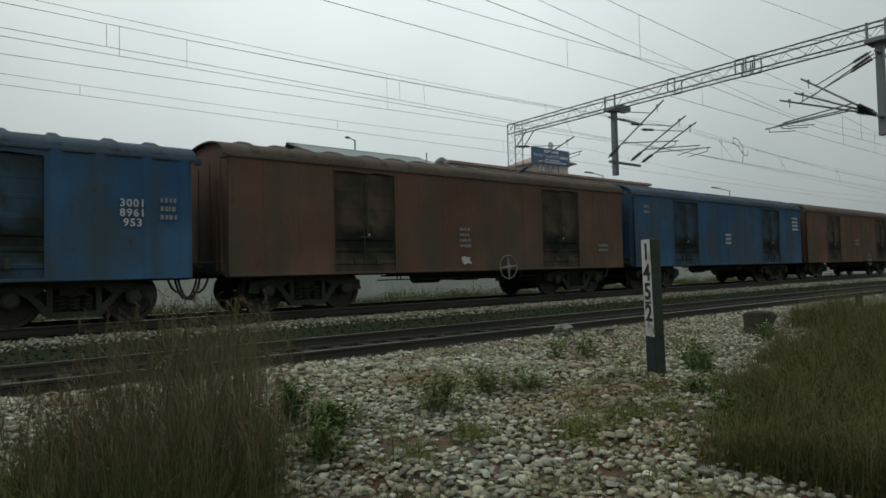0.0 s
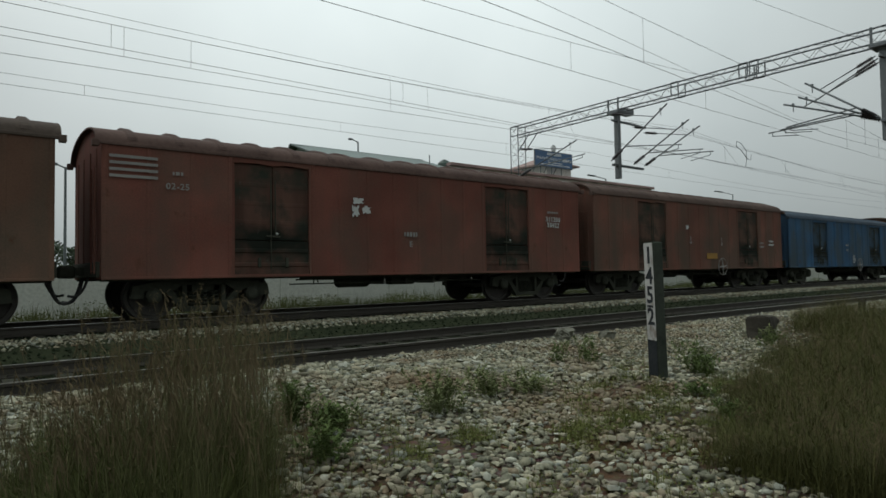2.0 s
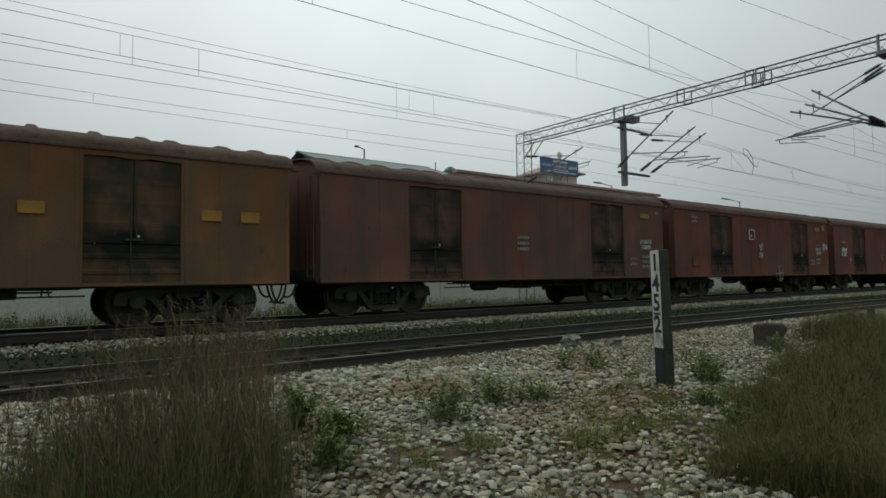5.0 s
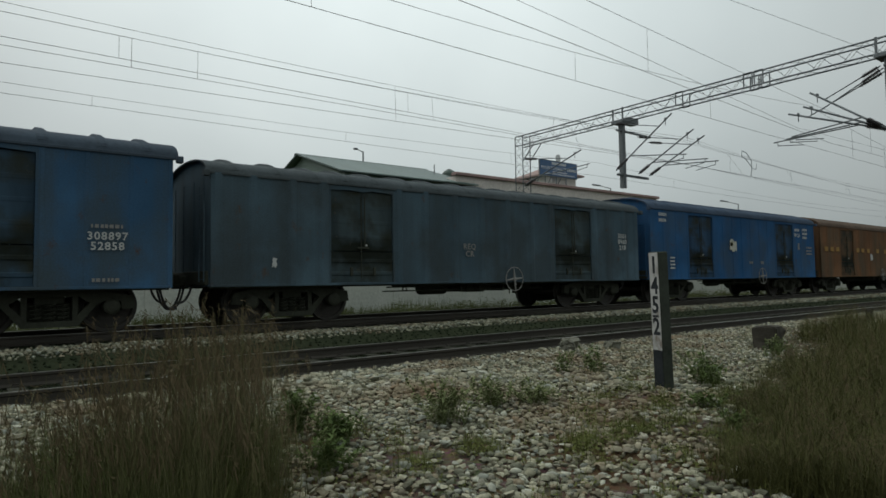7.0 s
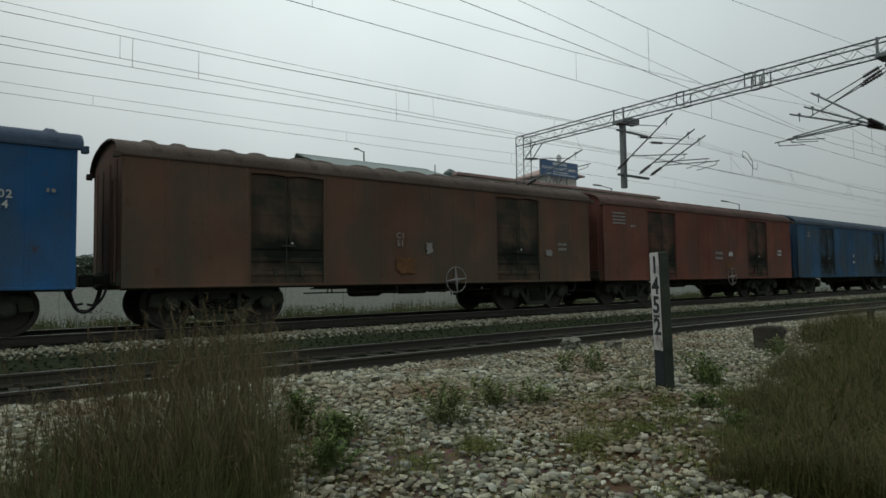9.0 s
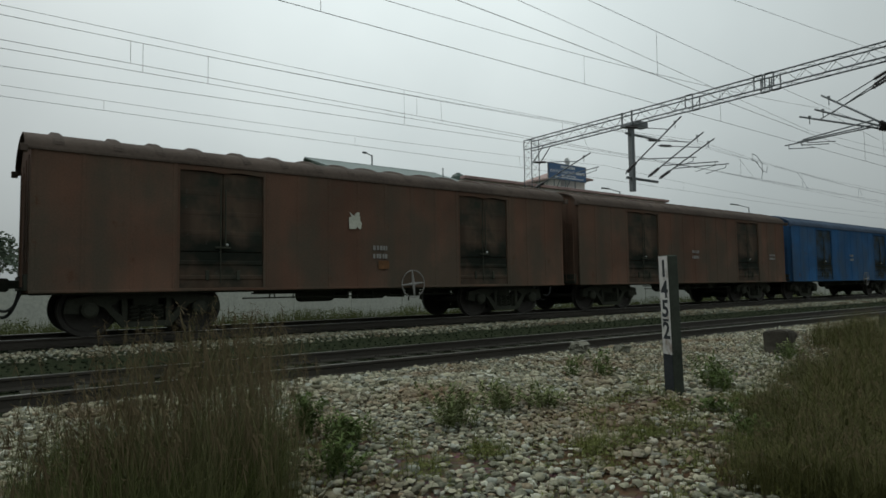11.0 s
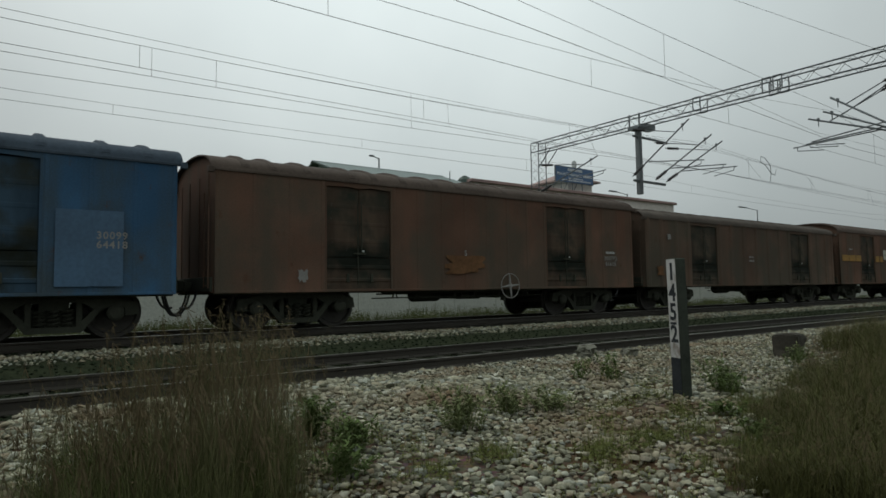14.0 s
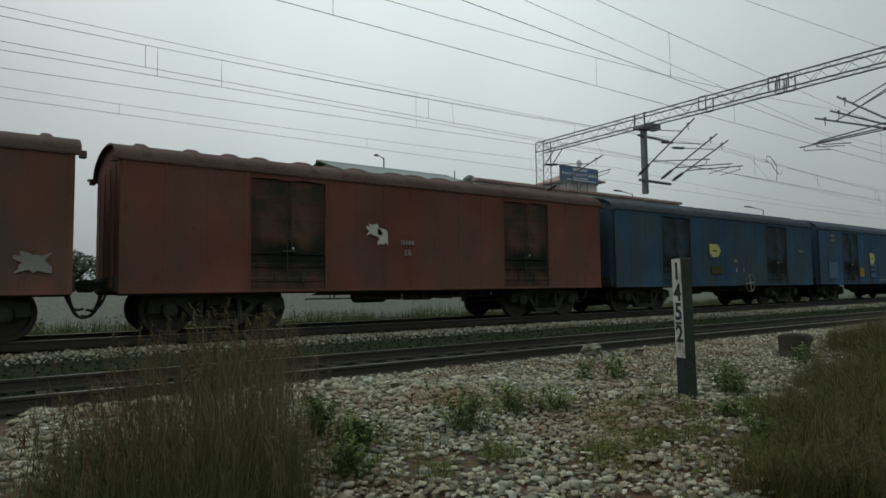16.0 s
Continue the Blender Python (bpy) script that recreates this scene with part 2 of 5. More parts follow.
def thing(name, label, category, group="", kind="", at=(0, 0, 0)):
    ob = new(name)
    ob.empty_display_size = 0.2
    ob.location = at
    return tagged(ob, label, category, group, kind)


def lettering(text, size, spacing=1.0, bold=0.0):
    cu = bpy.data.curves.new("lettering", "FONT")
    cu.body, cu.size, cu.align_x, cu.align_y = text, size, "CENTER", "CENTER"
    cu.offset, cu.space_character = bold, 1.12
    cu.extrude, cu.resolution_u, cu.space_line = 0.0015, 2, spacing
    ob = bpy.data.objects.new("lettering", cu)
    scene.collection.objects.link(ob)
    me = bpy.data.meshes.new_from_object(ob.evaluated_get(bpy.context.evaluated_depsgraph_get()))
    bpy.data.objects.remove(ob)
    bpy.data.curves.remove(cu)
    return me


# ---- ground ----
def ground_height(x, y):
    bumps = 0.035 * noise.noise((x * 0.35, y * 0.35, 3.1)) + 0.02 * noise.noise((x * 1.3, y * 1.3, 7.7))
    if y < 7.0:
        return GROUND + bumps + 0.02 * (y - 4.5) / 3
    if y < 8.0:                                   # shoulder of the near track
        return GROUND + 0.016 + bumps * (8.0 - y)
    if y < 10.6:
        return RAIL_NEAR - 0.20
    if y < 11.75:                                 # dark greenish slope up to the bench of the far track
        return RAIL_NEAR - 0.20 + (y - 10.6) / 1.15 * 0.30
    if y < 12.75:
        return -0.168 + bumps * 0.3
    if y < 16.4:
        return -0.21
    if y < 18:
        return -0.21 - (y - 16.4) * 0.27
    return -0.65 + bumps


def build_ground():
    xs = [-2500, -600, -150, -60, -30, -15] + [i * 0.5 for i in range(-16, 61)] + [34, 40, 50, 70, 110, 250, 700, 2500]
    ys = [-2500, -400, -80, -20, -8, -4] + [i * 0.25 for i in range(-8, 73)] + [20, 24, 30, 45, 80, 200, 700, 2500]
    g = Geo()
    for y in ys:
        for x in xs:
            g.v.append((x, y, ground_height(x, y)))
    nx = len(xs)
    g.f = [(j * nx + i, j * nx + i + 1, (j + 1) * nx + i + 1, (j + 1) * nx + i) for j in range(len(ys) - 1) for i in range(nx - 1)]
    n = Nodes("gravel_and_soil", 0.95)
    vor = n.t.nodes.new("ShaderNodeTexVoronoi")
    vor.inputs["Scale"].default_value = 19
    n.t.links.new(n.c, vor.inputs["Vector"])
    stone = n.mix(0.5, n.ramp(n.noise(30, 2), [(0.3, (0.10, 0.10, 0.092)), (0.7, (0.34, 0.33, 0.30))]), vor.outputs["Color"], "OVERLAY")
    soil = n.ramp(n.noise(9, 6), [(0.3, (0.020, 0.019, 0.010)), (0.7, (0.095, 0.058, 0.032))])
    patch = n.mask(n.noise(0.8, 5), 0.42, 0.6)
    near = n.mix(0.82, n.mix(patch, stone, soil), n.mix(n.mask(n.noise(1.1, 4), 0.5, 0.65), soil, (0.085, 0.048, 0.026)))
    # darker green-brown tone for the track beds and the slope between them
    trackbed = n.ramp(n.noise(6, 6), [(0.3, (0.022, 0.027, 0.015)), (0.7, (0.042, 0.050, 0.027))])
    # grass beyond the tracks
    sep = n.t.nodes.new("ShaderNodeSeparateXYZ")
    n.t.links.new(n.c, sep.inputs[0])
    grass = n.ramp(n.noise(3, 6), [(0.3, (0.03, 0.045, 0.015)), (0.7, (0.085, 0.10, 0.035))])
    near = n.mix(n.mask(sep.outputs["Y"], 7.9, 8.15), near, trackbed)
    n.colour(n.mix(n.mask(sep.outputs["Y"], 17.2, 18.4), near, grass))
    n.bump(n.noise(35, 4), 0.6, 0.03)
    tagged(part("ground", g, n.m, smooth=True), "pale gravel and brown soil ground with grass beyond the tracks", "ground", kind="structure")


build_ground()


# ---- ballast: heaps of broken stone, beyond counting ----
def stone_shape(r, sides):
    """A broken stone: a squashed, dented lump."""
    if sides == 20:
        bm = bmesh.new()
        bmesh.ops.create_icosphere(bm, subdivisions=1, radius=1)
        v = np.array([w.co[:] for w in bm.verts])
        f = np.array([[w.index for w in q.verts] for q in bm.faces])
        bm.free()
    else:
        v = np.array([(1, 0, 0), (-1, 0, 0), (0, 1, 0), (0, -1, 0), (0, 0, 1), (0, 0, -1)], float)
        f = np.array([(0, 2, 4), (2, 1, 4), (1, 3, 4), (3, 0, 4), (2, 0, 5), (1, 2, 5), (3, 1, 5), (0, 3, 5)])
    v = v / (np.abs(v).max(axis=1, keepdims=True) ** 0.55)
    d = np.array([[1 + 0.30 * r.uniform(-1, 1)] * 3 for _ in v])
    return v * d * np.array([1.0, r.uniform(0.55, 0.95), r.uniform(0.36, 0.7)]), f


def heap(name, spots, sides, material, label):
    """spots: rows of x, y, z, size. One joined mesh."""
    r = np.random.RandomState(len(spots))
    kinds = [stone_shape(r, sides) for _ in range(14)]
    nv, nf = len(kinds[0][0]), len(kinds[0][1])
    V = np.empty((len(spots), nv, 3))
    F = np.empty((len(spots), nf, 3), np.int64)
    for i, (x, y, z, s) in enumerate(spots):
        v, f = kinds[i % 14]
        a, b = r.uniform(0, 6.28), r.normal(0, 0.35)
        ca, sa, cb, sb = math.cos(a), math.sin(a), math.cos(b), math.sin(b)
        m = np.array([[ca, -sa * cb, sa * sb], [sa, ca * cb, -ca * sb], [0, sb, cb]])
        V[i] = (v * s) @ m.T + (x, y, z)
        F[i] = f + i * nv
    me = bpy.data.meshes.new(name)
    me.vertices.add(len(spots) * nv)
    me.vertices.foreach_set("co", V.ravel())
    me.loops.add(len(spots) * nf * 3)
    me.loops.foreach_set("vertex_index", F.ravel())
    me.polygons.add(len(spots) * nf)
    me.polygons.foreach_set("loop_start", np.arange(len(spots) * nf) * 3)
    me.update(calc_edges=True)
    me.validate()
    if sides == 20:
        me.shade_smooth()
        me.set_sharp_from_angle(angle=radians(62))
    else:
        me.shade_flat()
    me.materials.append(material)
    return tagged(new(name, me), label, "gravel", kind="stuff")


def stone_material():
    n = Nodes("broken_stone", 0.9)
    k = n.random(True)
    col = n.ramp(k, [(0.0, (0.06, 0.062, 0.043)), (0.2, (0.13, 0.132, 0.094)), (0.42, (0.27, 0.258, 0.180)), (0.66, (0.48, 0.462, 0.335)), (0.76, (0.26, 0.19, 0.12)), (0.86, (0.16, 0.185, 0.17)), (1.0, (0.62, 0.62, 0.51))])
    col = n.mix(0.35, col, n.ramp(n.noise(45, 4), [(0.3, (0.07, 0.07, 0.05)), (0.7, (0.34, 0.34, 0.26))]))
    soil = n.mask(n.noise(0.75, 5), 0.50, 0.70)
    col = n.mix(soil, col, n.mix(0.62, col, (0.15, 0.085, 0.045)))
    n.colour(col).bump(n.noise(70, 4), 0.4, 0.006)
    return n.m


M_STONE = stone_material()
M_BEDSTONE = two_scale("bed_stone", (0.024, 0.032, 0.018), 0.9, coarse=1.5, fine=30)


BARE = [(4.95, 2.85, 0.95), (5.75, 4.05, 0.75), (2.75, 3.85, 0.55), (3.75, 3.15, 0.45), (6.6, 3.2, 0.7), (6.9, 4.9, 0.5), (2.5, 4.7, 0.45), (4.3, 2.1, 0.6), (3.3, 2.5, 0.32)]


def soil_patch(x, y):
    """How bare of stones the soil is here, 0 to 1."""
    k = 0.55 * noise.noise((x * 0.8, y * 1.1, 11.0)) + 0.45 * noise.noise((x * 2.6, y * 2.6, 2.0))
    base = max((1.15 - math.hypot(x - a, y - b) / r) for a, b, r in BARE)
    return max(0.0, min(1.0, base * 1.3 + k * 1.2)) * max(0.0, min(1.0, (6.6 - y) / 1.5))


def grassed(x, y):
    """Where tall grass covers the bank."""
    k = x / y
    return (k < 0.44 and y < 5.0) or (k > 1.75 + 0.09 * (x - 4.3) and 3.9 < x < 9.0) or (k > 2.25 and 9.0 <= x < 16.5)


def build_ballast():
    r = random.Random(21)
    near, mid, far, trackbed = [], [], [], []
    y = 1.0
    while y < 8.05:                              # the bank in front of the near track
        x = 0.0
        while x < 26:
            d = math.hypot(x, y)
            if d > 2.2 and x < 4.2 * y + 3 and (x > 0.15 * y - 0.9):
                p, q = x + r.uniform(-0.03, 0.03), y + r.uniform(-0.03, 0.03)
                if r.random() > max(0.74 * soil_patch(p, q), 0.8 * grassed(p, q), 0.04):
                    s = min(0.050, 0.017 + abs(r.gauss(0, 0.0115))) * (1 + 0.12 * (y > 6) + 0.28 * (d >= 7.5))
                    (near if d < 9 else mid).append((p, q, ground_height(p, q) + s * r.uniform(0.05, 0.55) + (0.02 if r.random() < 0.25 else 0), s))
            x += 0.051 if d < 9 else 0.070
        y += 0.046
    heap("ballast", near, 20, M_STONE, "pale grey broken stone ballast with brown soil between")
    heap("ballast", mid, 8, M_STONE, "pale grey broken stone ballast beside the near rail")
    y = 11.55
    while y < 12.9:                              # bench between the tracks
        x = -2.0
        while x < 60:
            s = 0.024 + abs(r.gauss(0, 0.012)) + 0.0006 * max(0, x)
            far.append((x + r.uniform(-0.05, 0.05), y + r.uniform(-0.04, 0.04) + 0.1 * noise.noise((x * 0.7, 0, 4)), ground_height(x, y) + s * 0.5, s))
            x += 0.075 + 0.0028 * max(0, x)
        y += 0.075
    for y0, y1 in ((8.05, 11.5), (12.9, 16.2)):
        y = y0
        while y < y1:                            # dark stones in the track beds
            x = -2.0
            while x < 45:
                trackbed.append((x + r.uniform(-0.08, 0.08), y + r.uniform(-0.07, 0.07), ground_height(x, y) + 0.012, 0.03 + abs(r.gauss(0, 0.01))))
                x += 0.15
            y += 0.13
    heap("ballast", far, 8, M_STONE, "grey broken stone ballast on the bench between the tracks")
    heap("track_bed", trackbed, 8, M_BEDSTONE, "dark stones of the track beds")


build_ballast()


# ---- tracks ----
def rail_section(y, top):
    return [(y - 0.075, top - 0.172), (y + 0.075, top - 0.172), (y + 0.075, top - 0.160), (y + 0.012, top - 0.13), (y + 0.010, top - 0.05),
            (y + 0.036, top - 0.036), (y + 0.036, top - 0.006), (y - 0.036, top - 0.006), (y - 0.036, top - 0.036), (y - 0.010, top - 0.05),
            (y - 0.012, top - 0.13), (y - 0.075, top - 0.160)]


def build_track(name, centre, top):
    track = thing(name, "broad gauge track of rusty rails on concrete sleepers in ballast", "railway track", kind="structure")
    for side in (-1, 1):
        y = centre + side * GAUGE
        rail = part("rail", Geo().prism(rail_section(y, top), -120, 420, "x"), M_RAIL, track)
        part("running_surface", Geo().box(-120, 420, y - 0.033, y + 0.033, top - 0.006, top, 0), M_RAILTOP, rail, "worn shiny rail top")
    sl = Geo().add([(-0.13, -1.37, 0), (0.13, -1.37, 0), (0.13, 1.37, 0), (-0.13, 1.37, 0), (-0.10, -1.35, 0.2), (0.10, -1.35, 0.2), (0.10, 1.35, 0.2), (-0.10, 1.35, 0.2)],
                   [(0, 1, 5, 4), (1, 2, 6, 5), (2, 3, 7, 6), (3, 0, 4, 7), (4, 5, 6, 7), (3, 2, 1, 0)])
    clip = Geo()
    for side in (-1, 1):
        for e in (-1, 1):
            y = side * GAUGE + e * 0.085
            clip.tube([(-0.05, y, 0.20), (-0.03, y, 0.245), (0.04, y, 0.245), (0.05, y + e * 0.03, 0.205)], 0.011, 5)
    me, mc = sl.mesh("sleeper"), clip.mesh("rail_clip")
    for i in range(70):
        s = part("sleeper", me, M_SLEEPER, track, at=(-3.0 + i * 0.6, centre, top - 0.372))
        part("rail_clip", mc, M_RAIL, s)


build_track("track_near", TRACK_NEAR, RAIL_NEAR)
build_track("track_far", TRACK_FAR, 0.0)

# ---- the goods train ----
Z_SILL, HALF = 0.845, 1.60
HEIGHTS = {False: (3.42, 3.885), True: (3.22, 3.645)}   # eave and crown, of the short and of the long type
WAGON_LONG, PITCH = 13.60, 14.34
DOORS = (3.35, 10.45)                    # door centres from the rear end, on the short wagon
DOOR_HALF = 0.90
WHEEL_R = 0.5
MESHES = {}


def arch(k, low, extra=0.0):
    a = math.pi * k
    eave, crown = HEIGHTS[low]
    return ((HALF + extra) * math.cos(a), eave + (crown - eave + extra) * math.sin(a) ** 0.85)


def panel_mesh(a, b, low):
    """A stretch of side wall at y = -HALF with its pressed ribs, one folded sheet."""
    top = HEIGHTS[low][0]
    n, w, d = (max(1, round((b - a) / 0.95)), 0.13, 0.034) if low else (max(1, round((b - a) / 0.80)), 0.045, 0.012)
    line = [(a, -HALF)]
    for i in range(n + 1):
        x = min(max(a + (b - a) * i / n, a + w + 0.01), b - w - 0.01)
        line += [(x - w, -HALF), (x - w * 0.45, -HALF - d), (x + w * 0.45, -HALF - d), (x + w, -HALF)]
    line += [(b, -HALF), (b, -HALF + 0.06), (a, -HALF + 0.06)]
    m = len(line)
    v = [(x, y, Z_SILL) for x, y in line] + [(x, y, top) for x, y in line]
    return Geo().add(v, [(i, (i + 1) % m, m + (i + 1) % m, m + i) for i in range(m)] + [tuple(range(m))[::-1], tuple(range(m, 2 * m))])


def door_frame_mesh(low):
    """Jambs and lintel round a door opening, with a ragged rain strip."""
    top, k = HEIGHTS[low][0], DOOR_HALF
    u = [(-k, Z_SILL), (-k, top), (k, top), (k, Z_SILL), (k - 0.045, Z_SILL), (k - 0.045, top - 0.15), (0.3, top - 0.12), (0.0, top - 0.16), (-0.35, top - 0.13), (-k + 0.045, top - 0.15), (-k + 0.045, Z_SILL)]
    return Geo().prism(u, -HALF - 0.004, -HALF + 0.06)


def leaf_mesh(x0, x1, low):
    """An upper door leaf with pressed bands, one sheet."""
    z, z1, y = Z_SILL + 0.80, HEIGHTS[low][0] - 0.15, -HALF + 0.045
    line = [(y, z)]
    step = (z1 - z) / 4
    for i in range(3):
        c = z + step * (i + 0.8)
        line += [(y, c), (y - 0.004, c + 0.02), (y - 0.004, c + 0.08), (y, c + 0.10)]
    line += [(y, z1), (y + 0.035, z1), (y + 0.035, z)]
    return Geo().prism(line, x0, x1, "x")


def flap_mesh():
    y, z = -HALF + 0.033, Z_SILL + 0.06
    line = [(y, z), (y, z + 0.15), (y - 0.018, z + 0.17), (y - 0.018, z + 0.23), (y, z + 0.25), (y, z + 0.45), (y - 0.018, z + 0.47), (y - 0.018, z + 0.53), (y, z + 0.55), (y, z + 0.72), (y + 0.045, z + 0.72), (y + 0.045, z)]
    return Geo().prism(line, -DOOR_HALF + 0.05, DOOR_HALF - 0.05, "x")


def latch_mesh():
    g = Geo().tube([(-0.05, -HALF + 0.005, 1.0), (-0.05, -HALF + 0.005, 2.95)], 0.013, 6)
    g.tube([(0.05, -HALF + 0.005, 1.7), (0.05, -HALF + 0.005, 2.95)], 0.013, 6)
    g.box(-0.16, 0.16, -HALF - 0.012, -HALF + 0.02, 1.70, 1.74, 0.006)
    g.box(-0.35, -0.28, -HALF - 0.015, -HALF + 0.02, 1.05, 1.25, 0.008).box(0.28, 0.35, -HALF - 0.015, -HALF + 0.02, 1.05, 1.25, 0.008)
    return g


def roof_mesh(length, low):
    g = Geo()
    Z_EAVE = HEIGHTS[low][0]
    a, b = -length / 2 - 0.10, length / 2 + 0.10
    ring = [arch(i / 22, low) for i in range(23)]
    inner = [(y * 0.985, z - 0.03) for y, z in ring][::-1]
    g.prism(ring + inner, a, b, "x")
    for s in (-1, 1):                            # drip edge along the eaves
        g.box(a, b, s * HALF - 0.03, s * HALF + 0.03, Z_EAVE - 0.04, Z_EAVE + 0.02, 0.008)
        g.box(b - 0.05, b + 0.07, s * HALF - 0.12, s * HALF + 0.02, Z_EAVE - 0.10, Z_EAVE + 0.03, 0.01)
        g.box(a - 0.07, a + 0.05, s * HALF - 0.12, s * HALF + 0.02, Z_EAVE - 0.10, Z_EAVE + 0.03, 0.01)
    return g


def hoop_mesh(low):
    """A raised roof sheet joint, from eave to eave."""
    g = Geo()
    v = []
    for i in range(1, 22):
        k = 0.010 + 0.062 * min(1, max(0, min(i - 4, 18 - i)) / 4)
        for x, e in ((-0.12, -0.006), (-0.055, k), (0.055, k), (0.12, -0.006)):
            y, z = arch(i / 22, low, e)
            v.append((x, y, z))
    f = [(i * 4 + j, i * 4 + j + 1, i * 4 + j + 5, i * 4 + j + 4) for i in range(20) for j in range(3)]
    f += [(0, 1, 2, 3), (80, 81, 82, 83)]
    return g.add(v, f)


def end_mesh(low):
    """End wall with its arched top, upright channels and a cross bar."""
    g = Geo()
    Z_EAVE = HEIGHTS[low][0]
    top = [arch(i / 22, low, -0.03) for i in range(23)]
    g.prism(top + [(-HALF + 0.01, Z_SILL), (HALF - 0.01, Z_SILL)], 0, 0.05, "x")
    for y in (-1.1, -0.4, 0.4, 1.1):
        g.box(-0.014, 0, y - 0.05, y + 0.06, Z_SILL, Z_EAVE - 0.05, 0.004)
    for k in range(7):                           # ladder rungs
        g.tube([(-0.09, -1.45, 1.0 + 0.3 * k), (-0.09, -1.12, 1.0 + 0.3 * k)], 0.011, 6)
    for y in (-1.45, -1.12):
        g.tube([(-0.09, y, 0.95), (-0.09, y, 2.95)], 0.013, 6)
    return g


def bogie_mesh():
    """Cast three-piece bogie: two bowed side frames with spring windows, bolster, axle boxes, springs and an added
    filler behind them.
    """
    g = Geo()
    for s in (-1, 1):
        y = s * 1.12
        upper = [(-1.42, 0.46), (-1.38, 0.70), (-1.05, 0.76), (-0.6, 0.84), (0.6, 0.84), (1.05, 0.76), (1.38, 0.70), (1.42, 0.46),
                 (1.18, 0.44), (1.16, 0.60), (0.86, 0.60), (0.72, 0.52), (0.45, 0.70), (-0.45, 0.70), (-0.72, 0.52), (-0.86, 0.60), (-1.16, 0.60), (-1.18, 0.44)]
        g.prism(upper, y - 0.07, y + 0.07)
        g.prism([(-0.80, 0.60), (-0.66, 0.60), (-0.34, 0.26), (0.34, 0.26), (0.66, 0.60), (0.80, 0.60), (0.44, 0.15), (-0.44, 0.15)], y - 0.08, y + 0.08)
        for x in (-0.40, 0.40):
            g.box(x - 0.05, x + 0.05, y - 0.07, y + 0.07, 0.25, 0.72, 0.01)
        for x in (-0.22, 0.0, 0.22):             # coil springs
            pts = [(x + 0.085 * math.cos(k * 0.9), y + 0.085 * math.sin(k * 0.9), 0.27 + 0.30 * k / 28) for k in range(29)]
            g.tube(pts, 0.016, 5)
        for x in (-1.0, 1.0):
            g.lathe([(0.13, -0.02), (0.15, 0.0), (0.15, 0.15), (0.10, 0.19), (0.05, 0.20)] if s > 0 else [(0.05, -0.20), (0.10, -0.19), (0.15, -0.15), (0.15, 0.0), (0.13, 0.02)], (x, y, 0.5), "y", 16)
    # second box: added dark filler so daylight stays out of the spring windows
    g.box(-0.24, 0.24, -1.1, 1.1, 0.56, 0.86, 0.02).box(-0.40, 0.40, -0.95, 0.95, 0.22, 0.58, 0.02)
    for x in (-0.42, 0.42):
        g.box(x - 0.04, x + 0.04, -1.0, 1.0, 0.35, 0.45, 0.01)
        for s in (-1, 1):                        # brake blocks
            g.box(x * 1.15 - 0.04, x * 1.15 + 0.04, s * 0.87 - 0.05, s * 0.87 + 0.05, 0.32, 0.66, 0.01)
    return g


def wheelset_mesh():
    g = Geo()
    for s in (-1, 1):
        y = s * 0.8725
        prof = [(0.10, -0.09), (0.13, -0.07), (0.15, -0.03), (0.40, -0.02), (0.43, -0.065), (WHEEL_R, -0.065), (WHEEL_R + 0.002, 0.02), (WHEEL_R + 0.028, 0.045), (WHEEL_R + 0.02, 0.065), (0.43, 0.065), (0.40, 0.025), (0.15, 0.03), (0.10, 0.08)]
        g.lathe([(r, -s * a) for r, a in prof], (0, y, 0), "y", 36)
        for k in range(4):                       # balance holes show as round bosses
            a = k * math.pi / 2
            g.lathe([(0.045, -0.045), (0.03, -0.05)], (0.27 * math.cos(a), y, 0.27 * math.sin(a)), "y", 10)
    g.lathe([(0.085, -1.2), (0.085, 1.2)], (0, 0, 0), "y", 14)
    return g


def underframe_mesh(length):
    h = length / 2
    g = Geo().box(-h + 0.02, h - 0.02, -0.18, 0.18, 0.86, 1.16, 0.01)
    g.box(-h + 0.03, h - 0.03, -1.53, 1.53, 1.12, 1.18, 0)
    for s in (-1, 1):
        g.box(-h + 0.02, h - 0.02, s * 1.42 - 0.05, s * 1.42 + 0.05, Z_SILL - 0.045, 1.12, 0.008)
    for k in range(7):
        x = -h + 0.3 + k * (length - 0.6) / 6
        g.box(x - 0.05, x + 0.05, -1.5, 1.5, 0.90, 1.12, 0)
    return g


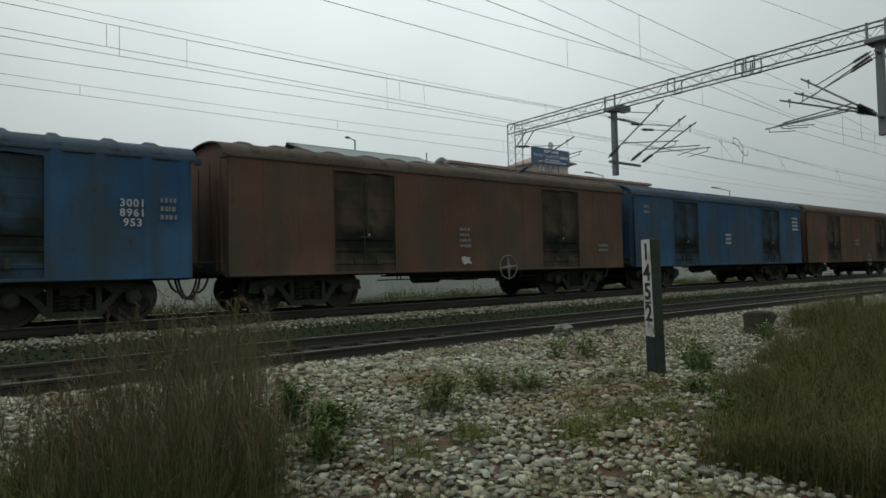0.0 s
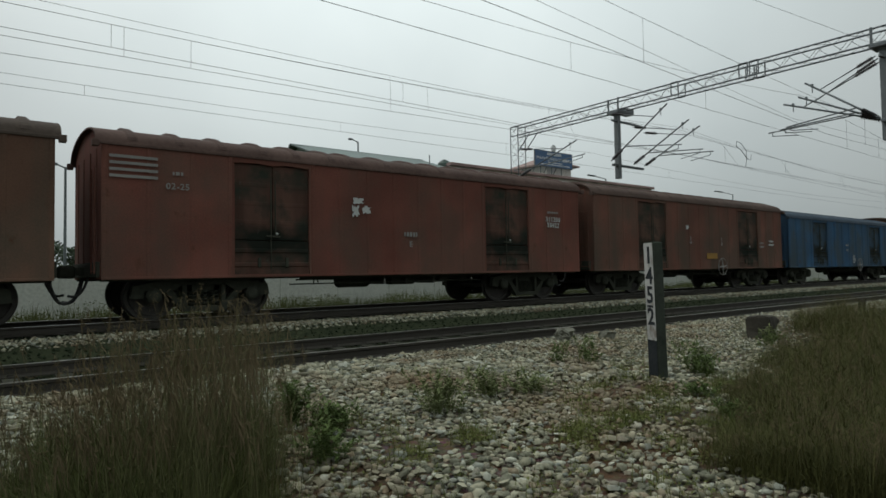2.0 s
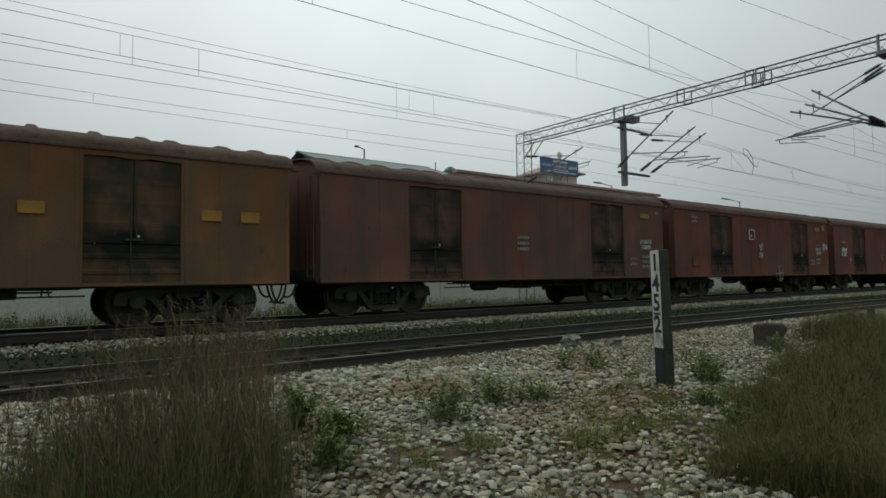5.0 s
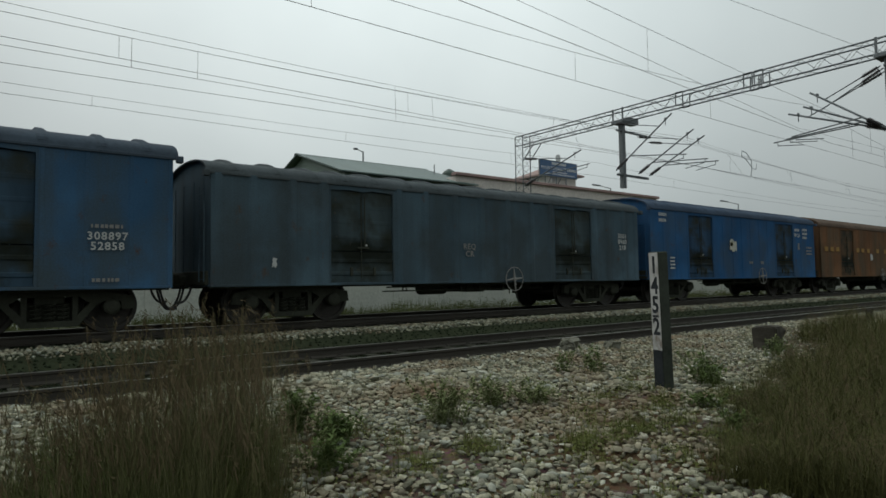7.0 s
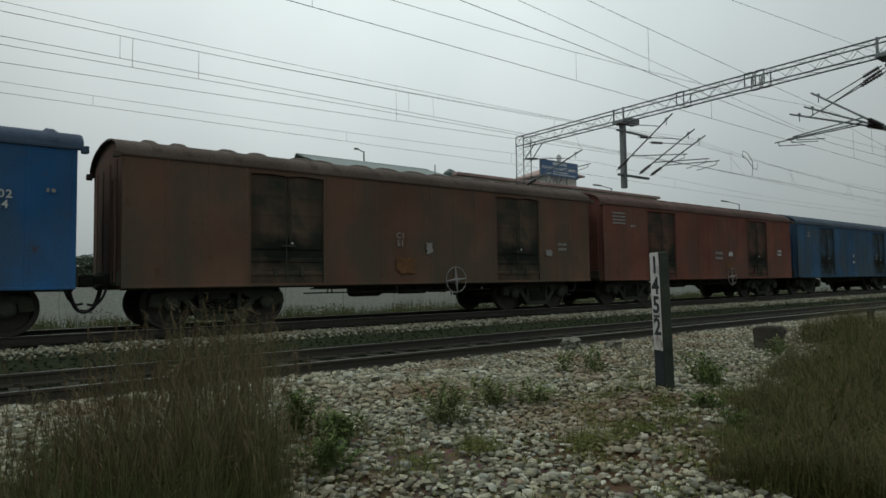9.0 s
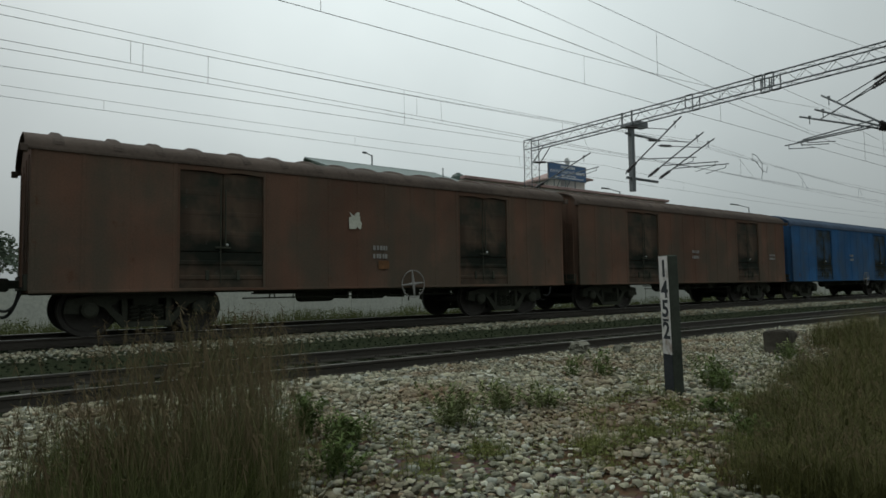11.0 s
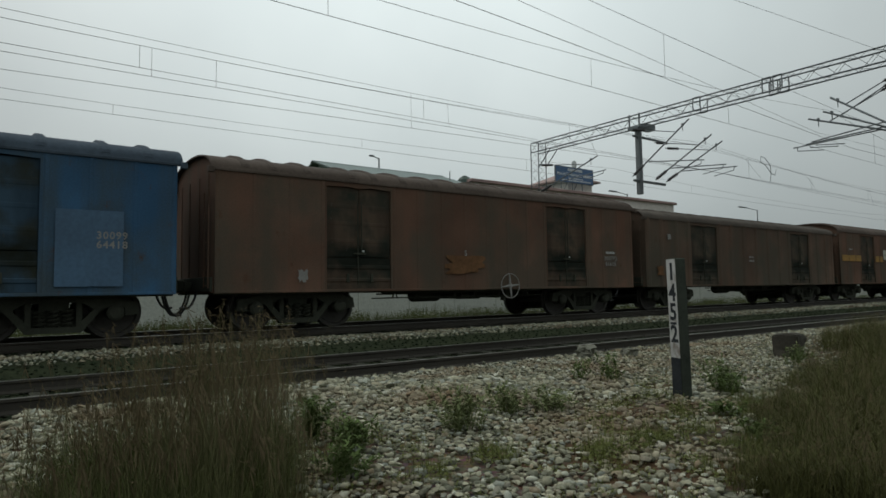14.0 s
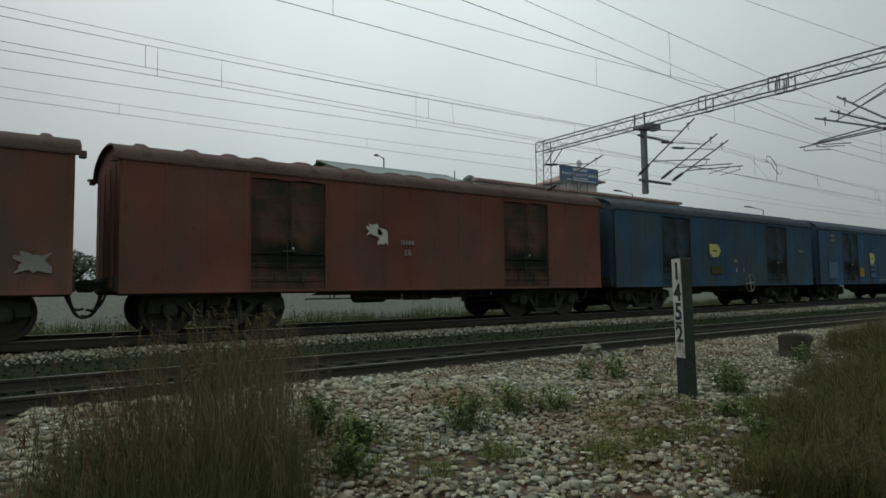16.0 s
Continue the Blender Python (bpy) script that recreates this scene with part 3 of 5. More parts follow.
def brake_gear_mesh():
    """Air reservoir, brake cylinder, pull rods and hangers below the middle of the wagon."""
    g = Geo()
    g.lathe([(0.05, -0.50), (0.17, -0.44), (0.19, -0.38), (0.19, 0.38), (0.17, 0.44), (0.05, 0.50)], (-0.9, -0.55, 0.72), "x", 18)
    g.lathe([(0.06, -0.26), (0.15, -0.24), (0.15, 0.20), (0.10, 0.30), (0.04, 0.45)], (0.75, -0.60, 0.72), "x", 18)
    g.tube([(-2.9, -1.18, 0.66), (2.9, -1.18, 0.66)], 0.018, 6)
    g.tube([(-2.6, -0.9, 0.76), (2.4, -0.9, 0.74)], 0.022, 6)
    g.tube([(-2.7, -1.3, 0.79), (2.8, -1.3, 0.79)], 0.015, 6)
    for x in (-2.3, -1.75, 1.5, 2.2):
        g.tube([(x, -1.18, 0.64), (x + 0.05, -1.2, 0.95)], 0.016, 5).tube([(x + 0.14, -1.18, 0.64), (x + 0.05, -1.2, 0.95)], 0.016, 5)
    for x in (-0.35, 0.35, 1.25):
        g.box(x - 0.03, x + 0.03, -1.2, -0.4, 0.60, 0.95, 0.008)
    g.box(0.05, 0.42, -0.95, -0.62, 0.58, 0.86, 0.02).box(1.55, 1.85, -1.05, -0.8, 0.62, 0.86, 0.02)
    return g


def hand_wheel_mesh():
    g = Geo()
    g.tube([(0.335 * math.cos(2 * math.pi * k / 32), 0, 0.335 * math.sin(2 * math.pi * k / 32)) for k in range(33)], 0.013, 6)
    for k in range(4):
        a = math.pi / 2 * k + 0.1
        g.tube([(0, 0, 0), (0.335 * math.cos(a), 0, 0.335 * math.sin(a))], 0.040, 6, 0.016)
    g.lathe([(0.06, -0.03), (0.06, 0.03)], (0, 0, 0), "y", 14)
    return g


def hand_shaft_mesh():
    return Geo().tube([(0, 0, 0), (0, 0.30, 0)], 0.02, 6).tube([(0, 0.2, 0), (0.02, 0.22, -0.42)], 0.016, 6).box(-0.05, 0.05, 0.12, 0.22, -0.12, 0.1, 0.01)


def coupler_mesh():
    g = Geo().box(0, 0.42, -0.08, 0.08, 0.93, 1.09, 0.02).box(0.28, 0.52, -0.17, 0.17, 0.87, 1.13, 0.04)
    return g.box(-0.02, 0.06, -1.45, 1.45, 0.88, 1.18, 0.015)


def hose_mesh(y, drop):
    """A hose that hangs from the headstock and swings up to its mate on the next wagon."""
    pts = []
    for k in range(17):
        u = k / 16
        pts.append((0.03 + 0.36 * u ** 1.3, y + 0.05 * math.sin(3 * u), 0.95 - drop * math.sin(math.pi * 0.5 * min(1, u * 1.25)) ** 0.9 + 0.10 * max(0, u - 0.8)))
    return Geo().tube(pts, 0.026, 7)


def shared(key, make, smooth=False):
    if key not in MESHES:
        MESHES[key] = make().mesh(key if isinstance(key, str) else key[0], smooth)
    return MESHES[key]


def coloured(key, make, material, smooth=False):
    full = (key, material.name)
    if full not in MESHES:
        me = shared(key, make, smooth).copy()
        me.materials.clear()
        me.materials.append(material)
        MESHES[full] = me
    return MESHES[full]


def marking_mesh(kind, w, h, seed):
    """Flat painted marks, a few millimetres proud: rows of bars, a panel, a torn poster."""
    g = Geo()
    r = random.Random(seed)
    if kind == "bars":                           # two or three lines of unreadable writing
        rows = max(1, round(h / 0.17))
        for j in range(rows):
            x = -w / 2
            z = h / 2 - (j + 0.75) * h / rows
            while x < w / 2 - 0.04:
                b = r.uniform(0.03, 0.075)
                g.box(x, min(x + b, w / 2), -0.003, 0, z, z + h / rows * 0.55, 0)
                x += b + r.uniform(0.015, 0.04)
    elif kind == "ring":                         # a round emblem: a band with lines of writing inside
        n = 28
        for k in range(n):
            a, b = 2 * math.pi * k / n, 2 * math.pi * (k + 1) / n
            g.prism([(w / 2 * math.cos(a), h / 2 * math.sin(a)), (w / 2 * math.cos(b), h / 2 * math.sin(b)), (w * 0.41 * math.cos(b), h * 0.41 * math.sin(b)), (w * 0.41 * math.cos(a), h * 0.41 * math.sin(a))], -0.003, 0)
        g.box(-w * 0.16, w * 0.16, -0.003, 0, h * 0.08, h * 0.18).box(-w * 0.28, w * 0.28, -0.003, 0, -h * 0.06, h * 0.02).box(-w * 0.2, w * 0.2, -0.003, 0, -h * 0.2, -h * 0.13)
    elif kind == "outline":                      # remains of a sheet: its glued border and a scrap
        t = 0.045
        g.box(-w / 2, w / 2, -0.003, 0, h / 2 - t, h / 2).box(-w / 2, -w / 2 + t * 1.6, -0.003, 0, -h / 2, h / 2 - t).box(-w / 2 + t * 1.6, w * 0.3, -0.003, 0, -h / 2, -h / 2 + t * 0.7)
        g.box(w / 2 - t, w / 2, -0.003, 0, -h * 0.4, h / 2 - t).box(-w * 0.22, -w * 0.08, -0.003, 0, -h * 0.28, -h * 0.02)
    elif kind == "stripes":
        for j in range(4):
            z = h / 2 - (j + 0.8) * h / 4
            g.box(-w / 2, w / 2, -0.003, 0, z, z + h / 9, 0)
    elif kind == "poster":                       # a sheet with one corner torn away
        g.prism([(-w / 2, -h / 2), (w * 0.16, -h / 2 + 0.02), (w * 0.24, -h * 0.42), (w * 0.38, -h * 0.30), (w * 0.42, -h * 0.12), (w / 2, -h * 0.1), (w / 2, h / 2), (-w / 2, h / 2)], -0.003, 0)
    elif kind == "torn":
        ring = []
        for ax, az, bx, bz in ((-1, -1, 1, -1), (1, -1, 1, 1), (1, 1, -1, 1), (-1, 1, -1, -1)):
            for k in range(6):
                u, q = k / 6, 1 - (r.uniform(0, 0.10) if r.random() < 0.6 else r.uniform(0.15, 0.5))
                ring.append((w / 2 * (ax + (bx - ax) * u) * q, h / 2 * (az + (bz - az) * u) * q))
        g.prism(ring, -0.003, 0)
    else:
        g.box(-w / 2, w / 2, -0.003, 0, -h / 2, h / 2, 0)
    return g


def mark(wagon, long, s, z, kind, w, h, material, text="", size=0.2, label=""):
    """A mark on the near side, s metres from the rear end."""
    at = Matrix.Translation((s - long / 2, -HALF - (0.049 if long > WAGON_LONG else 0.037) if kind == "text" else -HALF - (0.0485 if long > WAGON_LONG else 0.0365), z))
    if text:
        key = ("lettering", text, size)
        if key not in MESHES:
            MESHES[key] = lettering(text, size, 0.9, 0.004)
        me = MESHES[key].copy()
        me.materials.clear()
        me.materials.append(material)
        return part("lettering", me, None, wagon, label or "faded white painted lettering", at=at @ pose(0, -0.002, 0, 90, 0, 0))
    name = {"bars": "stencilled_writing", "stripes": "painted_stripes", "torn": "torn_poster", "poster": "poster", "panel": "painted_panel", "patch": "painted_patch", "ring": "round_emblem", "outline": "poster_remains"}[kind]
    if kind == "torn" and material in (M_FAINT, M_WHITE, M_RUSTY):
        name, label = "worn_patch", "worn flaking paint patch"
    made = part(name, marking_mesh(kind, w, h, int(s * 100) + int(z * 10)), material, wagon, label, at=at)
    if kind in ("bars", "stripes", "ring", "outline"):
        tagged(made, label, kind="stuff")
    if kind == "poster":
        part("corner", Geo().prism([(w * 0.22, h / 2), (w / 2, h / 2), (w / 2, h * 0.12)], -0.006, -0.0035), M_POSTERBLUE if material is M_PAPER_Y else M_GREENINK, made)
        part("corner", Geo().prism([(-w / 2, -h * 0.1), (-w * 0.22, -h / 2), (-w / 2, -h / 2)], -0.006, -0.0035), M_POSTERBLUE if material is M_PAPER_Y else M_GREENINK, made)
        part("print", Geo().box(-w * 0.22, w * 0.2, -0.006, -0.0035, -h * 0.06, h * 0.06), M_GREENINK, made)
    return made


def build_wagon(paint, label, extra=0.0, marks=(), brake_wheel=True, seed=0):
    long = WAGON_LONG + extra
    r = random.Random(seed)
    w = thing("goods_wagon", label, "railway wagon", "wagons of the goods train")
    doors = tuple(d * long / WAGON_LONG - long / 2 for d in DOORS)
    low = extra > 0
    P, R, G = PAINT[paint], ROOF[paint], GRIMY[paint]
    turn = pose(0, 0, 0, 0, 0, 180)
    cuts = [-long / 2, doors[0] - DOOR_HALF, doors[0] + DOOR_HALF, doors[1] - DOOR_HALF, doors[1] + DOOR_HALF, long / 2]
    for m in (Matrix(), turn):
        for a, b in zip(cuts[::2], cuts[1::2]):
            part("side_panel", coloured(("side_panel", extra, round(a, 3)), lambda: panel_mesh(a, b, low), P), None, w, at=m)
        part("sole_rail", coloured(("sole_rail", extra), lambda: Geo().box(-long / 2, long / 2, -HALF - 0.026, -HALF - 0.002, Z_SILL - 0.01, Z_SILL + 0.045, 0.006), P), None, w, at=m)
        for d in doors:
            put = m @ Matrix.Translation((d, 0, 0))
            part("door_frame", coloured(("door_frame", low), lambda: door_frame_mesh(low), P), None, w, at=put)
            part("door_sill", coloured("door_sill", lambda: Geo().box(-DOOR_HALF + 0.05, DOOR_HALF - 0.05, -HALF, -HALF + 0.06, Z_SILL, Z_SILL + 0.055, 0), P), None, w, at=put)
            door = part("door_flap", coloured("door_flap", flap_mesh, G), None, w, "grimy steel drop flap door", at=put)
            for x0, x1 in ((-DOOR_HALF + 0.05, -0.008), (0.008, DOOR_HALF - 0.05)):
                part("door_leaf", coloured(("door_leaf", low, x0 < -0.1), lambda: leaf_mesh(x0, x1, low), G), None, door)
            part("latch", coloured("latch", latch_mesh, M_UNDER), None, door)
            part("seal", coloured("seal", lambda: Geo().lathe([(0.012, -0.022), (0.026, -0.01), (0.028, 0.0), (0.012, 0.012)], (0.08, -HALF - 0.012, 1.78), "y", 10), M_WHITE), None, door, "small white door seal")
    part("end_wall", coloured(("end_wall", low), lambda: end_mesh(low), P), None, w, at=(-long / 2, 0, 0))
    part("end_wall", coloured(("end_wall", low), lambda: end_mesh(low), P), None, w, at=Matrix.Translation((long / 2, 0, 0)) @ turn)
    roof = part("roof", coloured(("roof", extra), lambda: roof_mesh(long, low), R, True), None, w, "weathered arched sheet roof")
    n = 16
    for i in range(n):
        x = -long / 2 + 0.5 + (long - 1.0) * i / (n - 1)
        part("roof_rib", coloured(("roof_rib", low), lambda: hoop_mesh(low), R), None, roof, at=(x + r.uniform(-0.14, 0.14), 0, 0))
    part("underframe", coloured(("underframe", extra), lambda: underframe_mesh(long), M_UNDER), None, w)
    part("brake_gear", coloured("brake_gear", brake_gear_mesh, M_UNDER), None, w)
    for s in (-1, 1):
        part("bogie_frame", coloured("bogie_frame", bogie_mesh, M_UNDER), None, w, at=(s * (long / 2 - 2.0), 0, 0))
        for a in (-1, 1):
            part("wheelset", coloured("wheelset", wheelset_mesh, M_WHEEL, True), None, w, at=(s * (long / 2 - 2.0) + a, 0, WHEEL_R))
        part("coupler", coloured("coupler", coupler_mesh, M_UNDER), None, w, at=Matrix.Translation((s * long / 2, 0, 0)) @ (Matrix() if s > 0 else turn))
        for y in (-0.45, -0.2, 0.40):
            part("brake_hose", coloured(("brake_hose", y), lambda: hose_mesh(y, 0.58 if y < 0 else 0.44), M_HOSE, True), None, w, at=Matrix.Translation((s * long / 2, 0, 0)) @ (Matrix() if s > 0 else turn))
    if brake_wheel:
        x = 8.0 - WAGON_LONG / 2
        part("brake_shaft", coloured("brake_shaft", hand_shaft_mesh, M_UNDER), None, w, at=(x, -HALF - 0.09, 0.93))
        part("brake_wheel", coloured("brake_wheel", hand_wheel_mesh, M_FAINT), None, w, "pale spoked hand brake wheel", at=(x, -HALF - 0.12, 0.93))
    for k in marks:
        mark(w, long, *k)
    return w


def stripe_row(z, spans, h=0.26):
    return [((a + b) / 2, z, "panel", b - a, h, M_YELLOW, "", 0.2, "yellow painted band") for a, b in spans]


def num(s, z, text, size=0.26, m=None):
    return (s, z, "text", 1, 1, m or M_WHITE, text, size * 0.8)


def bars(s, z, w, h, m=None):
    return (s, z, "bars", w, h, m or M_FAINT)


def yellow(s, z, w, h, m=None):
    return (s, z, "panel", w, h, m or M_YELLOW, "", 0.2, "faded yellow painted patch")


def poster(s, z, w=0.72, h=0.5):
    return (s, z, "poster", w, h, M_PAPER_Y, "", 0.2, "torn yellow pasted poster with blue corners")


def torn(s, z, w, h, m=None):
    return (s, z, "torn", w, h, m or M_PAPER, "", 0.2, "torn remains of a white poster")


TRAIN = [
    ("brown", "brown covered goods wagon with arched roof", 0, [bars(6.5, 1.9, 0.6, 0.4)]),
    ("blue", "blue covered goods wagon with small white stencils", 0, [bars(0.7, 2.9, 0.4, 0.4), bars(6.5, 1.9, 0.5, 0.5, M_WHITE), bars(12.9, 2.7, 0.6, 0.7, M_WHITE)]),
    ("brown", "sooty brown covered goods wagon with faded stencils", 0, [bars(6.48, 1.75, 0.4, 0.6), torn(6.5, 1.13, 0.36, 0.22, M_WHITE), bars(12.5, 1.5, 0.5, 0.3)]),
    ("blue", "long blue covered goods wagon with white number", 1.0, [num(13.5, 2.1, "3001\n8961\n953"), bars(14.15, 2.2, 0.3, 0.5), (7.86, 1.24, "ring", 0.40, 0.40, M_WHITE, "", 0.2, "round white painted emblem"), num(6.95, 1.72, "NR", 0.25, M_FAINT), bars(6.95, 1.98, 0.4, 0.17)]),
    ("maroon", "dark red brown covered goods wagon with faded stencils", 0, [num(5.8, 1.95, "3\nN", 0.24, M_FAINT), num(8.13, 1.93, "3\nR", 0.24, M_FAINT), yellow(7.35, 1.36, 0.8, 0.22), bars(12.5, 1.95, 0.5, 0.3, M_WHITE), bars(11.6, 1.85, 0.4, 0.3), torn(5.6, 2.45, 0.2, 0.15, M_WHITE)]),
    ("red", "maroon covered goods wagon with white stripes by its end", 0, [(0.55, 3.0, "stripes", 0.85, 0.5, M_FAINT), num(1.35, 2.66, "02-25", 0.22, M_FAINT), bars(1.35, 2.92, 0.2, 0.12), torn(5.48, 2.62, 0.3, 0.16, M_WHITE), torn(5.7, 2.42, 0.25, 0.2, M_WHITE), torn(5.4, 2.38, 0.2, 0.3, M_WHITE), bars(7.0, 1.85, 0.4, 0.2), num(7.0, 1.6, "E", 0.24, M_FAINT), num(12.35, 2.35, "311206\n38422", 0.25), bars(12.35, 2.65, 0.5, 0.12)]),
    ("brown", "brown red covered goods wagon with a pale round patch", 0, [torn(7.8, 1.35, 0.5, 0.5, M_FAINT), num(6.0, 1.9, "S", 0.24, M_FAINT), num(8.9, 1.8, "R", 0.24, M_FAINT), bars(12.5, 1.8, 0.4, 0.5), (3.3, 2.2, "panel", 0.05, 0.7, M_WHITE, "", 0.2, "white chalk stroke")]),
    ("red", "red covered goods wagon with a torn white poster", 0, [torn(1.2, 2.1, 0.72, 0.28), torn(0.95, 1.98, 0.2, 0.4), torn(1.3, 1.93, 0.3, 0.3), bars(1.2, 2.5, 0.5, 0.2), num(6.5, 1.77, "20\n5E", 0.27, M_FAINT), yellow(8.0, 1.33, 0.6, 0.2, M_RUSTY), torn(2.0, 1.62, 0.25, 0.24, M_FAINT)]),
    ("red", "red covered goods wagon with white letters and numbers", 0, [num(12.34, 1.98, "310219\n11498", 0.26), bars(12.34, 2.28, 0.5, 0.12), bars(12.34, 1.5, 0.5, 0.35), bars(11.7, 1.45, 0.45, 0.3), torn(12.95, 2.2, 0.14, 0.4, M_WHITE), torn(13.15, 2.25, 0.12, 0.3, M_WHITE), torn(13.35, 2.2, 0.12, 0.34, M_WHITE), yellow(12.3, 3.05, 0.45, 0.16), torn(12.98, 3.15, 0.32, 0.28, M_FAINT), num(6.55, 1.72, "ER", 0.38), num(6.55, 2.08, "पूरे", 0.36), (5.78, 2.6, "outline", 0.52, 0.44, M_WHITE, "", 0.2, "glued white remains of a torn poster"), yellow(1.43, 1.43, 0.55, 0.35, M_RUSTY), bars(1.37, 3.05, 0.4, 0.3)]),
    ("maroon", "dark red covered goods wagon with white number", 0, [num(12.5, 1.99, "310518\n10880", 0.26), num(13.2, 3.12, "NP", 0.2, M_FAINT), yellow(12.47, 3.0, 0.5, 0.16), bars(11.8, 1.4, 0.4, 0.35), bars(12.5, 1.4, 0.45, 0.5), bars(6.5, 1.9, 0.5, 0.5)]),
    ("rust", "rust brown covered goods wagon with yellow painted squares", 0, stripe_row(2.25, [(0.4, 0.8), (1.1, 1.5), (1.8, 2.2), (4.5, 4.9), (5.2, 5.6), (6.0, 6.4), (7.4, 7.8), (8.6, 9.0), (11.7, 12.1), (12.5, 12.9)], 0.22) + [torn(6.6, 1.9, 0.4, 0.4, M_WHITE)]),
    ("bright", "bright blue covered goods wagon with white stencils and a poster", 0, [bars(0.75, 3.1, 0.5, 0.42, M_WHITE), (0.7, 1.46, "stripes", 0.36, 0.22, M_WHITE), (1.3, 1.46, "stripes", 0.3, 0.5, M_WHITE), torn(5.73, 2.2, 0.58, 0.55), yellow(5.6, 2.25, 0.2, 0.16, M_PAPER_Y), num(11.69, 2.8, "WCR", 0.3), bars(11.69, 3.05, 0.5, 0.2, M_WHITE), bars(12.5, 2.9, 0.5, 0.55, M_WHITE), bars(12.9, 2.1, 0.6, 0.45), bars(7.2, 1.5, 0.3, 0.2), bars(8.2, 1.5, 0.3, 0.2), torn(11.8, 2.3, 0.2, 0.35, M_FAINT)]),
    ("slate", "long slate grey covered goods wagon with rusty doors", 1.0, [num(13.65, 2.13, "3001\n8960\n218", 0.27, M_WHITE), num(6.9, 1.72, "REQ\nCR", 0.27, M_FAINT), torn(1.35, 1.35, 0.12, 0.22, M_WHITE)]),
    ("blue", "blue covered goods wagon with white number", 0, [num(12.45, 1.72, "308897\n52858", 0.26), bars(12.45, 2.0, 0.55, 0.12), bars(12.45, 1.0, 0.5, 0.12), num(6.55, 1.6, "WR", 0.24), num(6.55, 1.92, "परे", 0.26), bars(1.2, 2.9, 0.3, 0.3), bars(9.9, 1.9, 0.3, 0.3)]),
    ("red", "red covered goods wagon with faded white stripes by its end", 0, [(0.8, 2.95, "stripes", 0.7, 0.45, M_FAINT), bars(7.2, 1.76, 0.6, 0.4, M_FAINT), torn(8.11, 1.84, 0.36, 0.22, M_WHITE), yellow(8.0, 1.39, 0.6, 0.22, M_RUSTY), bars(12.4, 1.95, 0.4, 0.3, M_WHITE), bars(1.6, 2.7, 0.3, 0.15)]),
    ("brown", "sooty brown covered goods wagon with a yellow patch", 0, [num(6.3, 1.95, "C1\nS1", 0.26, M_FAINT), torn(6.46, 1.3, 0.6, 0.42, M_RUSTY), torn(7.2, 1.75, 0.25, 0.3, M_FAINT), bars(12.3, 1.9, 0.4, 0.3), torn(11.7, 1.7, 0.3, 0.22, M_FAINT)]),
    ("bright", "bright blue covered goods wagon with white number", 0, [num(12.3, 2.4, "100402\n26924", 0.25), bars(6.5, 2.0, 0.5, 0.4), bars(13.2, 2.6, 0.15, 0.12)]),
    ("brown", "brown covered goods wagon with faded stencils", 0, [bars(6.5, 1.9, 0.5, 0.4), bars(12.4, 1.9, 0.5, 0.3)]),
    ("brown", "brown covered goods wagon with a small white mark", 0, [torn(6.43, 2.44, 0.36, 0.42), bars(7.1, 1.7, 0.4, 0.4), yellow(7.2, 1.4, 0.3, 0.2, M_RUSTY)]),
    ("dark", "dark brown covered goods wagon with a pasted yellow poster", 0, [poster(7.06, 2.47, 0.66, 0.56), num(6.4, 1.75, "R", 0.26, M_FAINT), bars(6.35, 2.05, 0.2, 0.18), torn(4.5, 1.3, 0.3, 0.16, M_FAINT)]),
    ("brown", "brown covered goods wagon with a yellow band and a poster", 0, stripe_row(2.12, [(0.2, 0.95), (1.0, 1.72), (1.8, 2.42), (4.28, 4.75), (4.85, 5.25), (6.0, 6.5), (6.58, 7.1), (7.2, 7.8), (7.9, 8.3), (8.4, 8.85), (11.38, 11.9), (12.0, 12.45), (12.55, 13.0)], 0.30) + [(5.57, 2.35, "poster", 0.5, 0.52, M_PAPER, "", 0.2, "white and green pasted poster"), num(6.4, 1.72, "271\nSWR", 0.27, M_FAINT), num(12.45, 1.6, "310194\n75406", 0.19, M_FAINT), bars(1.2, 2.55, 0.4, 0.15), yellow(6.5, 1.3, 0.45, 0.4, M_RUSTY)]),
    ("dark", "long dark maroon covered goods wagon with faded stencils", 1.0, [torn(0.75, 1.4, 0.42, 0.36, M_RUSTY), bars(6.9, 1.9, 0.4, 0.3), torn(1.3, 2.6, 0.2, 0.2, M_FAINT)]),
    ("brown", "rusty brown covered goods wagon with white number", 0, [num(12.43, 1.68, "300792\n61615", 0.24, M_FAINT), bars(12.43, 1.95, 0.45, 0.12, M_WHITE), num(6.5, 1.8, "S", 0.26, M_FAINT), torn(1.9, 1.2, 0.25, 0.3, M_FAINT), (6.5, 1.5, "torn", 1.4, 0.5, M_RUSTY, "", 0.2, "reddish rust patch")]),
    ("blue", "blue covered goods wagon with a yellow poster and yellow squares", 0, [poster(5.78, 2.1, 0.62, 0.58), yellow(4.47, 1.42, 0.5, 0.42), yellow(9.3, 1.42, 0.42, 0.42), (1.32, 1.5, "patch", 0.95, 0.75, M_PALEPATCH, "", 0.2, "pale blue repainted patch"), bars(1.4, 3.0, 0.4, 0.4), num(12.46, 1.85, "30099\n64418", 0.24, M_FAINT), num(7.0, 1.02, "30099  64418", 0.19, M_FAINT), (5.85, 1.5, "patch", 0.6, 0.65, M_PALEPATCH), (12.1, 1.7, "patch", 1.1, 1.4, M_PALEPATCH), bars(5.85, 1.55, 0.5, 0.4)]),
